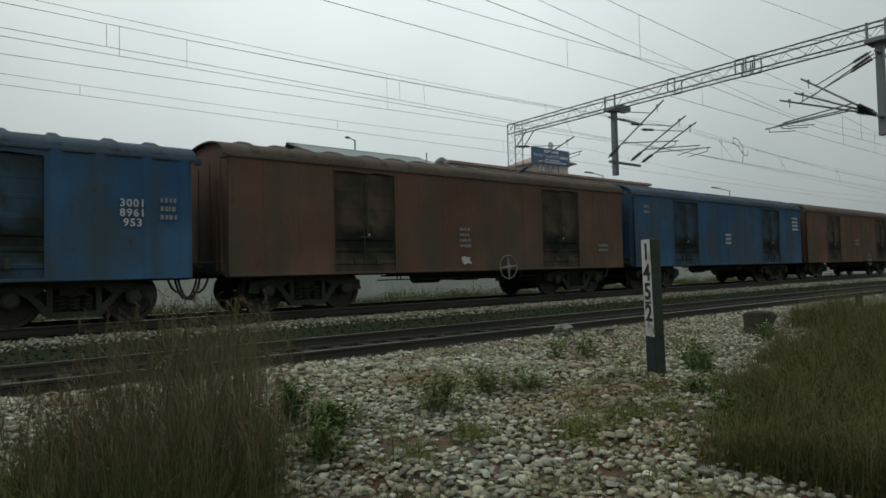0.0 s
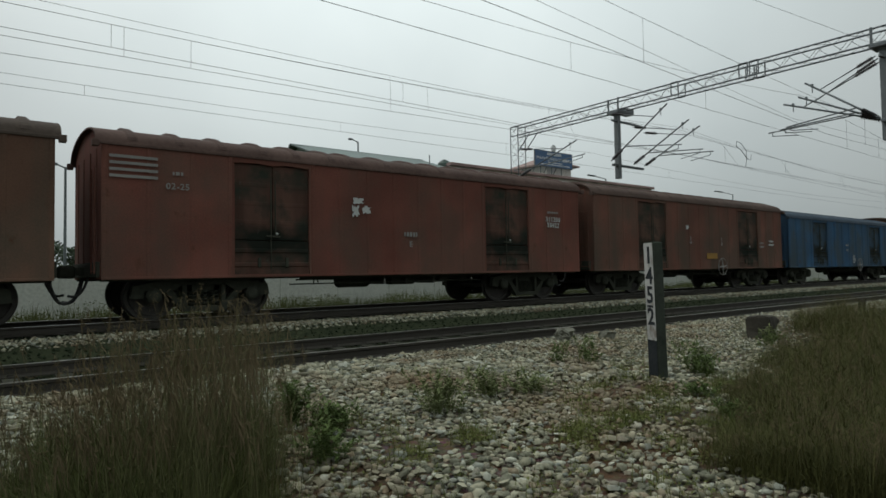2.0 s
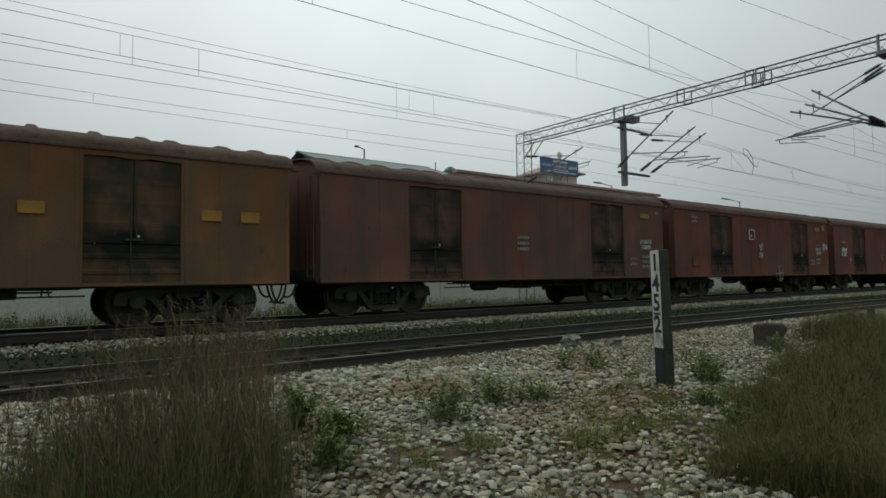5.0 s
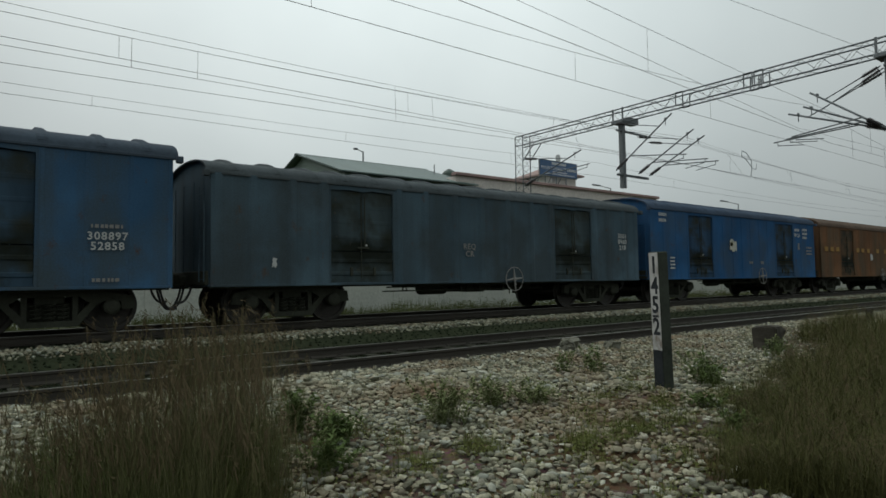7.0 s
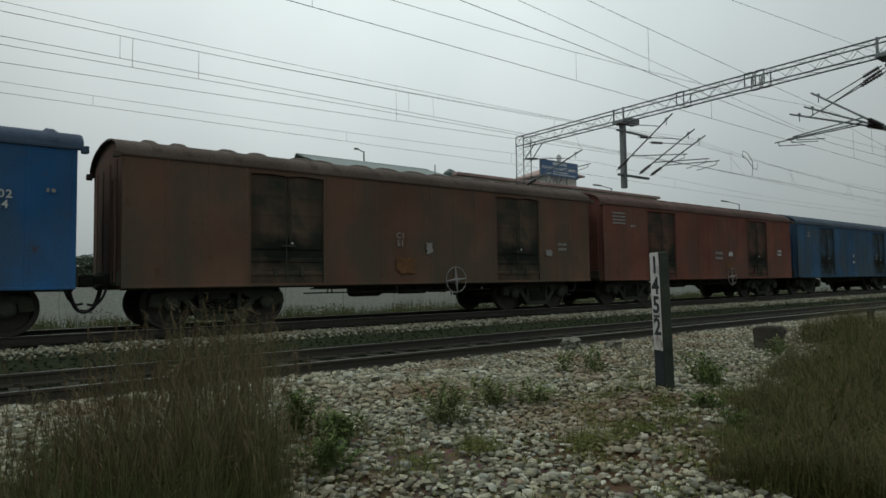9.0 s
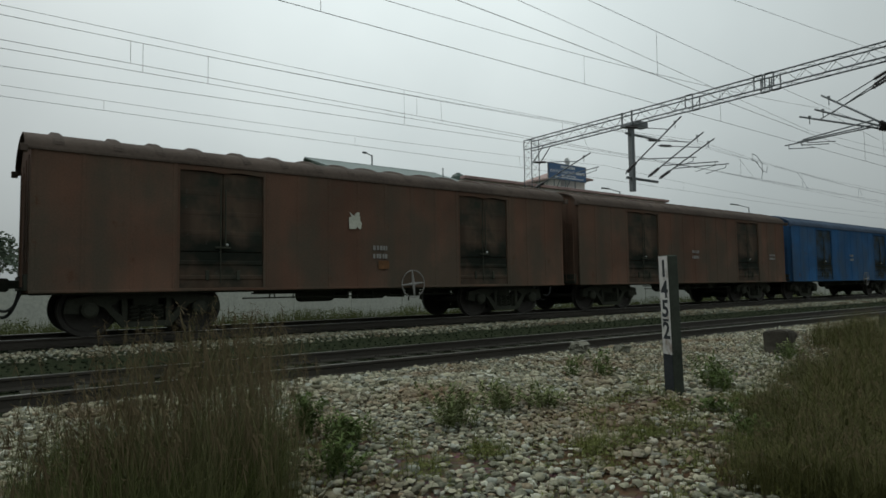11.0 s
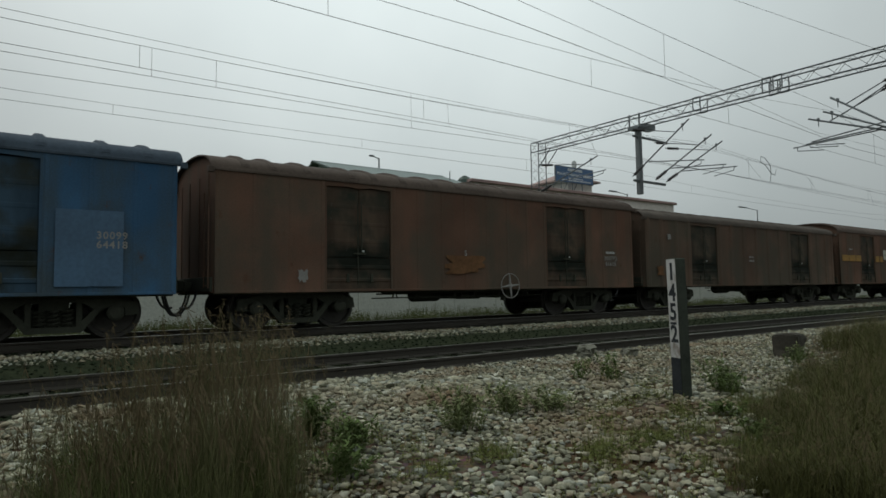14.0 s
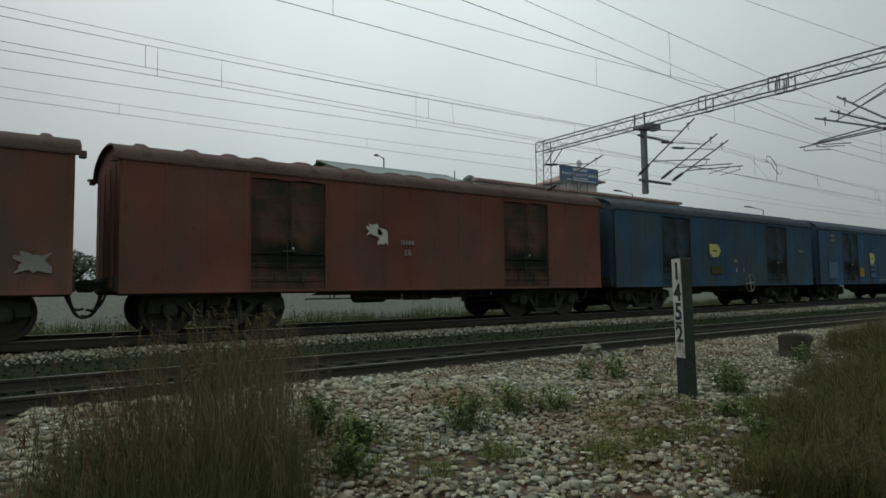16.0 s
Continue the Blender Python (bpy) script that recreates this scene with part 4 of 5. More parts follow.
    ("navy", "dark blue covered goods wagon with a yellow poster", 0, [poster(5.71, 2.15, 0.74, 0.5), yellow(5.8, 1.45, 0.7, 0.32, M_DIMYELLOW), num(7.18, 1.44, "S", 0.28), num(7.7, 1.44, "E", 0.24, M_FAINT), bars(7.15, 1.8, 0.25, 0.2), num(12.54, 2.3, "64112", 0.2, M_FAINT)]),
    ("red", "red covered goods wagon with a torn white poster", 0, [torn(5.45, 2.28, 0.45, 0.3), torn(5.68, 2.12, 0.3, 0.4), num(6.4, 1.75, "SR", 0.25, M_FAINT), bars(6.4, 2.0, 0.4, 0.18)]),
    ("maroon", "brown red covered goods wagon with a pale patch", 0, [torn(13.0, 1.4, 0.6, 0.4, M_FAINT)]),
]
FIRST = -2                                # place of the first wagon in the train, counted from the one beside the camera at the start
WAGONS = []


def build_train():
    rear = 4.60                           # rear end of wagon 0 at the start
    spots = {}
    x = rear
    for k in range(0, FIRST - 1, -1):
        spots[k] = x
        x += PITCH
    x = rear
    for k in range(1, len(TRAIN) + FIRST):
        x -= PITCH + TRAIN[k - FIRST][2]
        spots[k] = x
    for i, (paint, label, extra, marks) in enumerate(TRAIN):
        w = build_wagon(paint, label, extra, marks, brake_wheel=(i % 4 != 1), seed=i)
        WAGONS.append((w, spots[i + FIRST] + (WAGON_LONG + extra) / 2))


build_train()


# ---- overhead line: portal, drop posts, brackets and wires ----
GANTRY = 23.6


def lattice(g, a, b, up, side, depth, width, bays, r=0.03):
    """A four-boom lattice from a to b."""
    a, b, up, side = Vector(a), Vector(b), Vector(up), Vector(side)
    corner = [up * (depth / 2 * i) + side * (width / 2 * j) for i, j in ((1, 1), (1, -1), (-1, -1), (-1, 1))]
    for c in corner:
        g.tube([a + c, b + c], r, 4)
    for k in range(bays):
        p, q = a.lerp(b, k / bays), a.lerp(b, (k + 1) / bays)
        for i in range(4):
            c, d = corner[i], corner[(i + 1) % 4]
            g.tube([p + (c if k % 2 else d), q + (d if k % 2 else c)], r * 0.27, 4)
    return g


def build_portal():
    po = thing("overhead_line_portal", "grey galvanised lattice portal spanning the tracks", "line portal")
    part("boom", lattice(Geo(), (GANTRY, -3.0, 8.30), (GANTRY, 23.72, 8.30), (0, 0, 1), (1, 0, 0), 0.50, 0.50, 54, 0.031), M_GALV, po)
    for y in (23.47, -3.0):
        part("column", lattice(Geo(), (GANTRY, y, -0.65), (GANTRY, y, 8.55), (0, 1, 0), (1, 0, 0), 0.55, 0.55, 22, 0.035), M_GALV, po)
        s = -1 if y > 0 else 1
        part("knee_brace", Geo().tube([(GANTRY - 0.25, y + s * 0.28, 7.2), (GANTRY - 0.25, y + s * 1.15, 8.05)], 0.035, 4).tube([(GANTRY + 0.25, y + s * 0.28, 7.2), (GANTRY + 0.25, y + s * 1.15, 8.05)], 0.035, 4), M_GALV, po)
        part("footing", Geo().box(GANTRY - 0.5, GANTRY + 0.5, y - 0.5, y + 0.5, -0.75, -0.35, 0.03), M_SLEEPER, po)
    for y in (10.85, 11.25, 14.1):               # splice frames in the boom
        g = Geo()
        for s in (-1, 1):
            x = GANTRY + s * 0.27
            for a, b in (((y - 0.16, 8.03), (y + 0.16, 8.03)), ((y - 0.16, 8.57), (y + 0.16, 8.57)), ((y - 0.16, 8.03), (y - 0.16, 8.57)), ((y + 0.16, 8.03), (y + 0.16, 8.57))):
                g.tube([(x, *a), (x, *b)], 0.026, 4)
        part("splice_frame", g, M_GALV, po)
    return po


def insulator(g, a, b, r=0.088):
    """Ribbed porcelain between two points."""
    a, b = Vector(a), Vector(b)
    n = 8
    pts = [a.lerp(b, k / (2 * n)) for k in range(2 * n + 1)]
    for k in range(0, 2 * n, 2):
        g.tube([pts[k], pts[k + 1]], r * 1.0, 8, r * 0.55)
    g.tube([a, b], r * 0.5, 8)
    return g


def build_bracket(x, y0, y1, z_low, z_top, z_wire, tip, z_stay=None):
    """A hinged bracket arm: insulated stay and strut, register arm and steady arm. y0: post, y1: track centre."""
    s = 1 if y1 > y0 else -1
    br = thing("cantilever_bracket", "grey tube bracket arm with dark porcelain insulators", "line bracket", "bracket arms of the overhead line", at=(0, 0, 0))
    reach = abs(y1 - y0)
    base, head = Vector((x, y0 + s * 0.15, z_low)), Vector((x + tip, y1, z_top))
    d = head - base
    part("insulator", insulator(Geo(), base + d * 0.04, base + d * 0.24), M_INSUL, br)
    part("strut", Geo().tube([base, base + d * 0.05], 0.03, 6).tube([base + d * 0.24, base + d * 1.12], 0.033, 8), M_GALV, br)
    st = Vector((x, y0 + s * 0.15, z_stay or z_top + 0.30))
    e = head - d * 0.12 - st
    part("insulator", insulator(Geo(), st + e * 0.06, st + e * 0.32, 0.07), M_INSUL, br)
    part("stay", Geo().tube([st, st + e * 0.07], 0.02, 6).tube([st + e * 0.32, st + e], 0.02, 6), M_GALV, br)
    p, q = base + d * 0.30, Vector((x + tip, y1 + s * 0.9, z_wire + 0.28))
    part("register_arm", Geo().tube([p, q], 0.024, 6).tube([q - (q - p) * 0.05, Vector((x + tip, y1 + s * 0.75, z_wire + 0.12))], 0.014, 5), M_GALV, br)
    part("steady_arm", Geo().tube([(x + tip, y1 + s * 0.75, z_wire + 0.14), (x + tip, y1 - s * 0.15, z_wire + 0.02)], 0.016, 5), M_GALV, br)
    part("wire_clamp", Geo().box(x + tip - 0.04, x + tip + 0.04, y1 - 0.04, y1 + 0.04, z_top - 0.02, z_top + 0.09, 0.01).tube([head, head + Vector((0, 0, -0.22))], 0.016, 5), M_GALV, br)
    return br


def build_drop_post(y, z0, s, arms):
    p = thing("drop_post", "grey steel drop post hanging from the portal boom", "drop post", "drop posts of the portal")
    part("post", Geo().box(GANTRY - 0.11, GANTRY + 0.11, y - 0.11, y + 0.11, z0, 8.05, 0.012), M_GALV, p)
    part("top_plate", Geo().box(GANTRY - 0.35, GANTRY + 0.35, y - 0.32, y + 0.32, 7.90, 8.03, 0.015).box(GANTRY - 0.29, GANTRY - 0.25, y - 0.3, y - 0.22, 8.0, 8.6, 0.01).box(GANTRY - 0.29, GANTRY - 0.25, y + 0.22, y + 0.3, 8.0, 8.6, 0.01), M_GALV, p)
    part("junction_box", Geo().box(GANTRY + 0.36, GANTRY + 1.0, y - 0.22, y + 0.22, 7.96, 8.24, 0.03), M_GALV, p)
    part("cross_arm", Geo().box(GANTRY - 0.4, GANTRY + 1.9, y - 0.06, y + 0.06, z0 + 0.55, z0 + 0.65, 0.01).box(GANTRY - 0.4, GANTRY + 1.9, y - 0.05, y + 0.05, 7.55, 7.63, 0.01), M_GALV, p)
    for dx, reach, top, stay in arms:
        build_bracket(GANTRY + dx - 0.2, y, y + s * reach, z0 + 0.72, top, 5.62, 0.25, stay)
    return p


build_portal()
build_drop_post(17.15, 4.98, -1, [(-0.5, 2.5, 7.50, None), (1.15, 2.5, 7.12, None), (2.0, 2.5, 6.97, None)])
build_drop_post(6.82, 4.9, 1, [(-0.1, 2.15, 7.16, 7.62), (0.15, 2.45, 6.82, 7.60), (0.4, 3.0, 6.74, 7.56)])
build_bracket(GANTRY, 23.55, 20.0, 5.9, 7.05, 6.15, 0.1)


def wire_line(a, b, z0, k=0.0, xm=3.0, x0=-60.0):
    """Points of a wire: y = a + b x, z0 at xm, rising as k (x - xm)^2 up to the portal, then mirrored beyond it."""
    pts = []
    for i in range(41):
        x = x0 + (GANTRY - x0) * i / 40
        u = min(abs(x - xm), GANTRY - xm)
        pts.append((x, a + b * x, z0 + k * u * u))
    for i in range(1, 41):
        x = GANTRY + 90 * i / 40
        u = (GANTRY - xm) - abs((x - GANTRY) % (2 * (GANTRY - xm)))
        pts.append((x, a + b * GANTRY - b * (x - GANTRY) * 0.6, z0 + k * u * u))
    return pts


def height_on(pts, x):
    for p, q in zip(pts, pts[1:]):
        if p[0] <= x <= q[0]:
            f = (x - p[0]) / (q[0] - p[0])
            return p[1] + (q[1] - p[1]) * f, p[2] + (q[2] - p[2]) * f


def build_line(contact, messenger, droppers, r=0.0052):
    """A messenger and a contact wire with droppers between them."""
    line = thing("overhead_wire", "dark contact wire hung from a messenger wire by droppers", "overhead wire", "wires of the overhead line")
    part("messenger_wire", Geo().tube(messenger, r, 5), M_WIRE, line)
    part("contact_wire", Geo().tube(contact, r * 1.15, 5), M_WIRE, line)
    for x in droppers:
        (y0, z0), (y1, z1) = height_on(contact, x), height_on(messenger, x)
        part("dropper", Geo().tube([(x, y0, z0), (x, y1, z1)], 0.0045, 4), M_WIRE, line)
    return line


build_line(wire_line(15.27, -0.07, 5.44), wire_line(14.61, 0.0, 6.44, 0.0009, 5.0), (-4.4, 9.65, 17.0, 28, 34, 42, 50))
build_line(wire_line(13.95, 0.0, 5.55), wire_line(13.95, 0.0, 6.02, 0.0014, 2.0), (2.46, 9.63, 15.5, 27, 33, 40))
build_line(wire_line(14.3, -0.02, 5.50), wire_line(14.25, -0.01, 6.12, 0.0012, 4.0), (2.75, 4.1, 10.6))
build_line(wire_line(9.30, 0.0, 5.46), wire_line(9.30, 0.0, 5.98, 0.0022), (-2.0, 4.5, 11.12, 17.0, 27.5, 31, 36, 42))
build_line(wire_line(7.29, 0.057, 5.45), wire_line(7.29, 0.057, 6.46, 0.0006, 11.0), (12.0, 27.0, 31.0))
build_line(wire_line(18.6, 0.0, 5.69, 0.00015), wire_line(18.6, 0.0, 5.96, 0.0010), (2.65, 10.26, 18, 30))


def build_feeder(a, b, z, k=0.0):
    f = thing("feeder_wire", "thin dark feeder wire along the track", "overhead wire", "wires of the overhead line")
    part("wire", Geo().tube(wire_line(a, b, z, k), 0.0046, 5), M_WIRE, f)


build_feeder(7.49, 0.093, 6.20)
build_feeder(9.0, -0.11, 7.6)


def build_jumper(x, y, z):
    j = thing("jumper_wire", "looped dark jumper wire on the overhead line", "jumper wire")
    pts = [(x, y, z), (x + 0.12, y, z + 0.35), (x + 0.1, y, z + 0.75), (x - 0.35, y, z + 1.05), (x - 0.75, y, z + 1.1), (x - 0.8, y, z + 0.85), (x - 0.4, y, z + 0.75), (x + 0.15, y, z + 0.4), (x + 0.5, y, z + 0.36), (x + 0.6, y, z + 0.62)]
    part("loop", Geo().tube(pts, 0.014, 5), M_WIRE, j)


build_jumper(28.85, 13.95, 5.55)


# ---- buildings of the depot behind the train ----
def sheet_material(name, base):
    n = Nodes(name, 0.55, 0.1)
    w = n.t.nodes.new("ShaderNodeTexWave")
    w.wave_type, w.bands_direction = "BANDS", "X"
    w.inputs["Scale"].default_value = 1.6
    n.t.links.new(n.c, w.inputs["Vector"])
    col = n.ramp(n.noise(0.5, 5, (1, 0.3, 0.3)), [(0.3, tint(base, 0.8)), (0.7, tint(base, 1.15))])
    n.colour(n.mix(0.25, col, n.ramp(n.noise(6, 4), [(0.3, tint(base, 0.6)), (0.7, tint(base, 1.2))]))).bump(w.outputs["Fac"], 0.3, 0.02)
    return n.m


M_SHED = sheet_material("shed_sheet", (0.095, 0.135, 0.122))
M_SHEDEND = sheet_material("shed_gable_sheet", (0.12, 0.17, 0.145))
M_TANK = two_scale("tank_plastic", (0.045, 0.075, 0.06), 0.5)
M_PALE = two_scale("cream_plaster", (0.58, 0.54, 0.50), 0.9, coarse=0.4, fine=8, spread=0.12)
M_PINK = two_scale("faded_red_coping", (0.30, 0.20, 0.185), 0.7)
M_PALEPINK = two_scale("pale_pink_tiles", (0.30, 0.225, 0.205), 0.8)
M_PLASTER = two_scale("pale_plaster", (0.45, 0.46, 0.42), 0.9, coarse=0.4, fine=8, spread=0.12)
M_SIGNBLUE = two_scale("sign_blue", (0.045, 0.11, 0.23), 0.5, spread=0.12)
M_SIGNWHITE = two_scale("sign_white", (0.6, 0.62, 0.62), 0.6, spread=0.1)


def gable_roof(x0, x1, y0, ym, y1, ze, zr, t=0.08, over=0.4):
    g = Geo()
    g.prism([(y0 - over, ze), (ym, zr), (y1 + over, ze), (y1 + over, ze - t), (ym, zr - t), (y0 - over, ze - t)], x0, x1, "x")
    return g


def wall_ring(x0, x1, y0, y1, z0, z1, ym=None, zr=None, t=0.25):
    g = Geo().box(x0, x1, y0, y0 + t, z0, z1).box(x0, x1, y1 - t, y1, z0, z1)
    for x in (x0, x1 - t):
        g.prism([(y0 + t, z0), (y1 - t, z0), (y1 - t, z1), (ym, zr) if ym else ((y0 + y1) / 2, z1), (y0 + t, z1)], x, x + t, "x")
    return g


def build_depot():
    a = thing("depot_shed", "grey green corrugated gable roofed depot shed", "shed")
    part("wall", wall_ring(16.9, 26.2, 30.8, 41.6, -0.7, 7.1, 36.2, 8.85), M_SHEDEND, a)
    part("roof", gable_roof(16.45, 26.5, 30.6, 36.2, 41.8, 7.15, 9.03, over=0.2), M_SHED, a)
    part("ridge_cap", Geo().prism([(35.9, 8.95), (36.2, 9.07), (36.5, 8.95), (36.2, 9.035)], 16.4, 26.55, "x"), M_SHED, a)
    t = thing("roof_tank", "dark green plastic water tank on the depot roof", "water tank")
    part("body", Geo().lathe([(0.50, 0.0), (0.52, 0.08), (0.50, 0.3), (0.52, 0.36), (0.50, 0.6), (0.36, 0.78), (0.2, 0.82)], (27.3, 34.5, 7.95), "z", 20), M_TANK, t)
    part("lid", Geo().lathe([(0.2, 0.0), (0.2, 0.06), (0.1, 0.09)], (27.3, 34.5, 8.77), "z", 16), M_TANK, t)
    part("stand", Geo().box(26.75, 27.85, 34.0, 35.0, 7.40, 7.95, 0.02), M_PALE, t)
    b = thing("depot_hall", "long pale depot hall with a red coping", "depot building")
    part("wall", wall_ring(25.0, 46.9, 30.8, 42.0, -0.7, 7.68), M_PALE, b)
    part("roof", Geo().box(25.25, 46.65, 31.05, 41.75, 7.25, 7.4), M_SHED, b)
    part("coping", Geo().box(24.8, 47.1, 30.60, 31.15, 7.68, 7.88, 0.02).box(24.8, 47.1, 41.7, 42.1, 7.68, 7.88, 0.02), M_PINK, b, "faded red coping")
    part("roof_vent_pipe", Geo().tube([(25.6, 34.0, 7.35), (25.6, 34.0, 8.95)], 0.035, 6), M_GALV, b)
    c = thing("roof_pavilion", "pale stair head with a pink hipped roof on the hall", "stair head")
    part("wall", wall_ring(36.7, 39.6, 33.4, 36.9, 7.40, 9.22), M_PALE, c)
    x0, x1, y0, y1, z = 36.2, 40.1, 32.9, 37.4, 9.22
    g = Geo().add([(x0, y0, z), (x1, y0, z), (x1, y1, z), (x0, y1, z), (x0, y0, z + 0.12), (x1, y0, z + 0.12), (x1, y1, z + 0.12), (x0, y1, z + 0.12), ((x0 + x1) / 2, (y0 + y1) / 2, z + 1.05)],
                  [(3, 2, 1, 0), (0, 1, 5, 4), (1, 2, 6, 5), (2, 3, 7, 6), (3, 0, 4, 7), (4, 5, 8), (5, 6, 8), (6, 7, 8), (7, 4, 8)])
    part("roof", g, M_PALEPINK, c)


build_depot()


def build_sign():
    """Blue board on struts above the hall's ridge."""
    s = thing("sign_board", "blue depot sign board with white lettering on a roof", "sign board", at=(35.62, 31.68, 9.25))
    part("board", Geo().box(-2.05, 2.05, -0.04, 0.04, -0.56, 0.56, 0.02), M_SIGNBLUE, s)
    part("frame", Geo().box(-2.1, 2.1, -0.03, 0.05, 0.56, 0.61).box(-2.1, 2.1, -0.03, 0.05, -0.61, -0.56).box(-2.1, -2.05, -0.03, 0.05, -0.56, 0.56).box(2.05, 2.1, -0.03, 0.05, -0.56, 0.56), M_GALV, s)
    me = lettering("MAINTENANCE", 0.36)
    me.materials.append(M_SIGNWHITE)
    part("lettering", me, None, s, "white sign lettering", at=pose(-0.55, -0.045, 0.0, 90, 0, 0))
    g = Geo()
    r = random.Random(3)
    for x0, x1, z, h in ((-0.75, 0.75, 0.28, 0.2), (0.95, 1.85, -0.1, 0.21), (-0.7, 0.9, -0.30, 0.09), (-1.5, 1.7, -0.46, 0.09)):
        x = x0
        while x < x1:
            w = h * r.uniform(0.5, 0.8)
            g.box(x, x + w, -0.046, -0.040, z, z + h)
            x += w + h * 0.28
    tagged(part("writing", g, M_SIGNWHITE, s), kind="stuff")
    part("emblem", Geo().lathe([(0.27, -0.03), (0.29, 0.0), (0.27, 0.03)], (0, 0, 0.86), "y", 24).lathe([(0.16, -0.05), (0.16, 0.04)], (0, 0, 0.86), "y", 20), M_SIGNWHITE, s, "round emblem")
    g = Geo()
    for x in (-1.4, -0.2, 0.9):
        g.tube([(x, 0.06, 0.5), (x, 0.06, -2.0)], 0.04, 6).tube([(x, 0.06, 0.3), (x, 1.3, -1.6)], 0.03, 6)
    part("strut", g, M_GALV, s)


build_sign()


def build_lamp(x, y, z0, z1, arm):
    l = thing("street_lamp", "thin grey lamp pole with a single arm", "street lamp", "lamp poles behind the train")
    part("pole", Geo().tube([(x, y, z0), (x, y, z1)], 0.09, 8, 0.06), M_GALV, l)
    part("arm", Geo().tube([(x, y, z1 - 0.05), (x - arm * 0.8, y, z1 + 0.12)], 0.04, 6), M_GALV, l)
    part("lamp_head", Geo().box(x - arm * 1.25, x - arm * 0.75, y - 0.12, y + 0.12, z1 + 0.06, z1 + 0.2, 0.03), M_GALV, l)


build_lamp(25.85, 44.0, -0.65, 11.65, 0.7)
build_lamp(55.5, 42.0, -0.65, 10.75, 2.4)
build_lamp(83.0, 42.0, -0.65, 10.8, 3.7)
build_lamp(4.8, 40.0, -0.65, 7.05, 0.5)


# ---- far side: low wall, bushes, distant trees ----
def build_wall():
    w = thing("boundary_wall", "pale plastered low boundary wall in panels", "wall", kind="structure")
    me = Geo().box(0, 2.94, 0, 0.14, 0, 1.75, 0.02).mesh("wall_panel")
    po = Geo().box(-0.1, 0.1, -0.06, 0.2, 0, 1.95, 0.02).mesh("wall_post")
    for i in range(45):
        part("wall_panel", me, M_PLASTER, w, at=(-18 + 3.0 * i + 0.03, 27.5, -0.7))
        part("wall_post", po, M_PLASTER, w, at=(-18 + 3.0 * i, 27.5, -0.7))


build_wall()


def leaf_material(name, a, b):
    n = Nodes(name, 0.75)
    n.colour(n.mix(n.random(True), n.ramp(n.noise(1.2, 3), [(0.3, a), (0.7, b)]), tint(b, 1.25)))
    n.b.inputs["Specular IOR Level"].default_value = 0.06
    return n.m


M_LEAF = leaf_material("leaf_green", (0.045, 0.075, 0.022), (0.095, 0.13, 0.045))
M_LEAFPALE = leaf_material("leaf_pale", (0.055, 0.08, 0.026), (0.16, 0.18, 0.085))
M_CREEP = leaf_material("creeping_leaf", (0.042, 0.058, 0.016), (0.10, 0.11, 0.034))
M_VERGE = leaf_material("verge_grass", (0.045, 0.058, 0.022), (0.095, 0.105, 0.045))
M_FARTREE = leaf_material("far_foliage", (0.05, 0.07, 0.05), (0.09, 0.11, 0.08))
M_BLADE = leaf_material("grass_blade", (0.030, 0.041, 0.013), (0.058, 0.064, 0.021))
M_MOUND = leaf_material("mound_grass", (0.036, 0.044, 0.014), (0.064, 0.064, 0.023))
M_STALK = leaf_material("brown_stalk", (0.046, 0.050, 0.020), (0.090, 0.088, 0.042))
M_DRY = leaf_material("dry_stalk", (0.06, 0.062, 0.028), (0.17, 0.165, 0.085))
M_SEED = leaf_material("seed_head", (0.060, 0.050, 0.027), (0.11, 0.085, 0.050))
M_BARK = two_scale("bark", (0.07, 0.055, 0.04), 0.95)


def leaf_cloud(g, centre, radius, count, size, r):
    for _ in range(count):
        while True:
            p = Vector((r.uniform(-1, 1), r.uniform(-1, 1), r.uniform(-1, 1)))
            if p.length < 1:
                break
        c = Vector(centre) + Vector((p.x * radius[0], p.y * radius[1], p.z * radius[2]))
        u = Vector((r.gauss(0, 1), r.gauss(0, 1), r.gauss(0, 0.6))).normalized() * size * r.uniform(0.6, 1.3)
        w = u.cross(Vector((r.gauss(0, 1), r.gauss(0, 1), r.gauss(0, 1)))).normalized() * size * 0.35
        g.add([c - u, c + w, c + u, c - w], [(0, 1, 2, 3)])


def build_tree(x, y, h, wide, seed):
    r = random.Random(seed)
    t = thing("tree", "distant hazy green tree with an uneven crown", "tree", "distant trees")
    g = Geo().tube([(x, y, -0.8), (x + 0.1, y, h * 0.35), (x - 0.1, y + 0.1, h * 0.7)], 0.22, 7, 0.08)
    for k in range(6):
        a = r.uniform(0, 6.28)
        g.tube([(x, y, h * r.uniform(0.3, 0.5)), (x + wide * 0.6 * math.cos(a), y + wide * 0.6 * math.sin(a), h * r.uniform(0.6, 0.85))], 0.08, 5, 0.02)
    part("trunk", g, M_BARK, t)
    c = Geo()
    for k in range(9):
        a, q = r.uniform(0, 6.28), r.uniform(0, 0.75)
        leaf_cloud(c, (x + wide * q * math.cos(a), y + wide * q * math.sin(a), h * r.uniform(0.5, 0.92)), (wide * 0.45, wide * 0.45, h * 0.16), 130, 0.28, r)
    part("crown", c, M_FARTREE, t)


for i, (x, y, h, w) in enumerate(((1.5, 70, 6.0, 4), (6.0, 66, 4.8, 3.5), (10.5, 72, 4.2, 4), (-3, 75, 5.2, 4), (-9, 70, 6, 4), (16, 75, 4.5, 4), (95, 60, 6, 4), (108, 60, 5, 4), (122, 62, 7, 5))):
    build_tree(x, y, h, w, 40 + i)


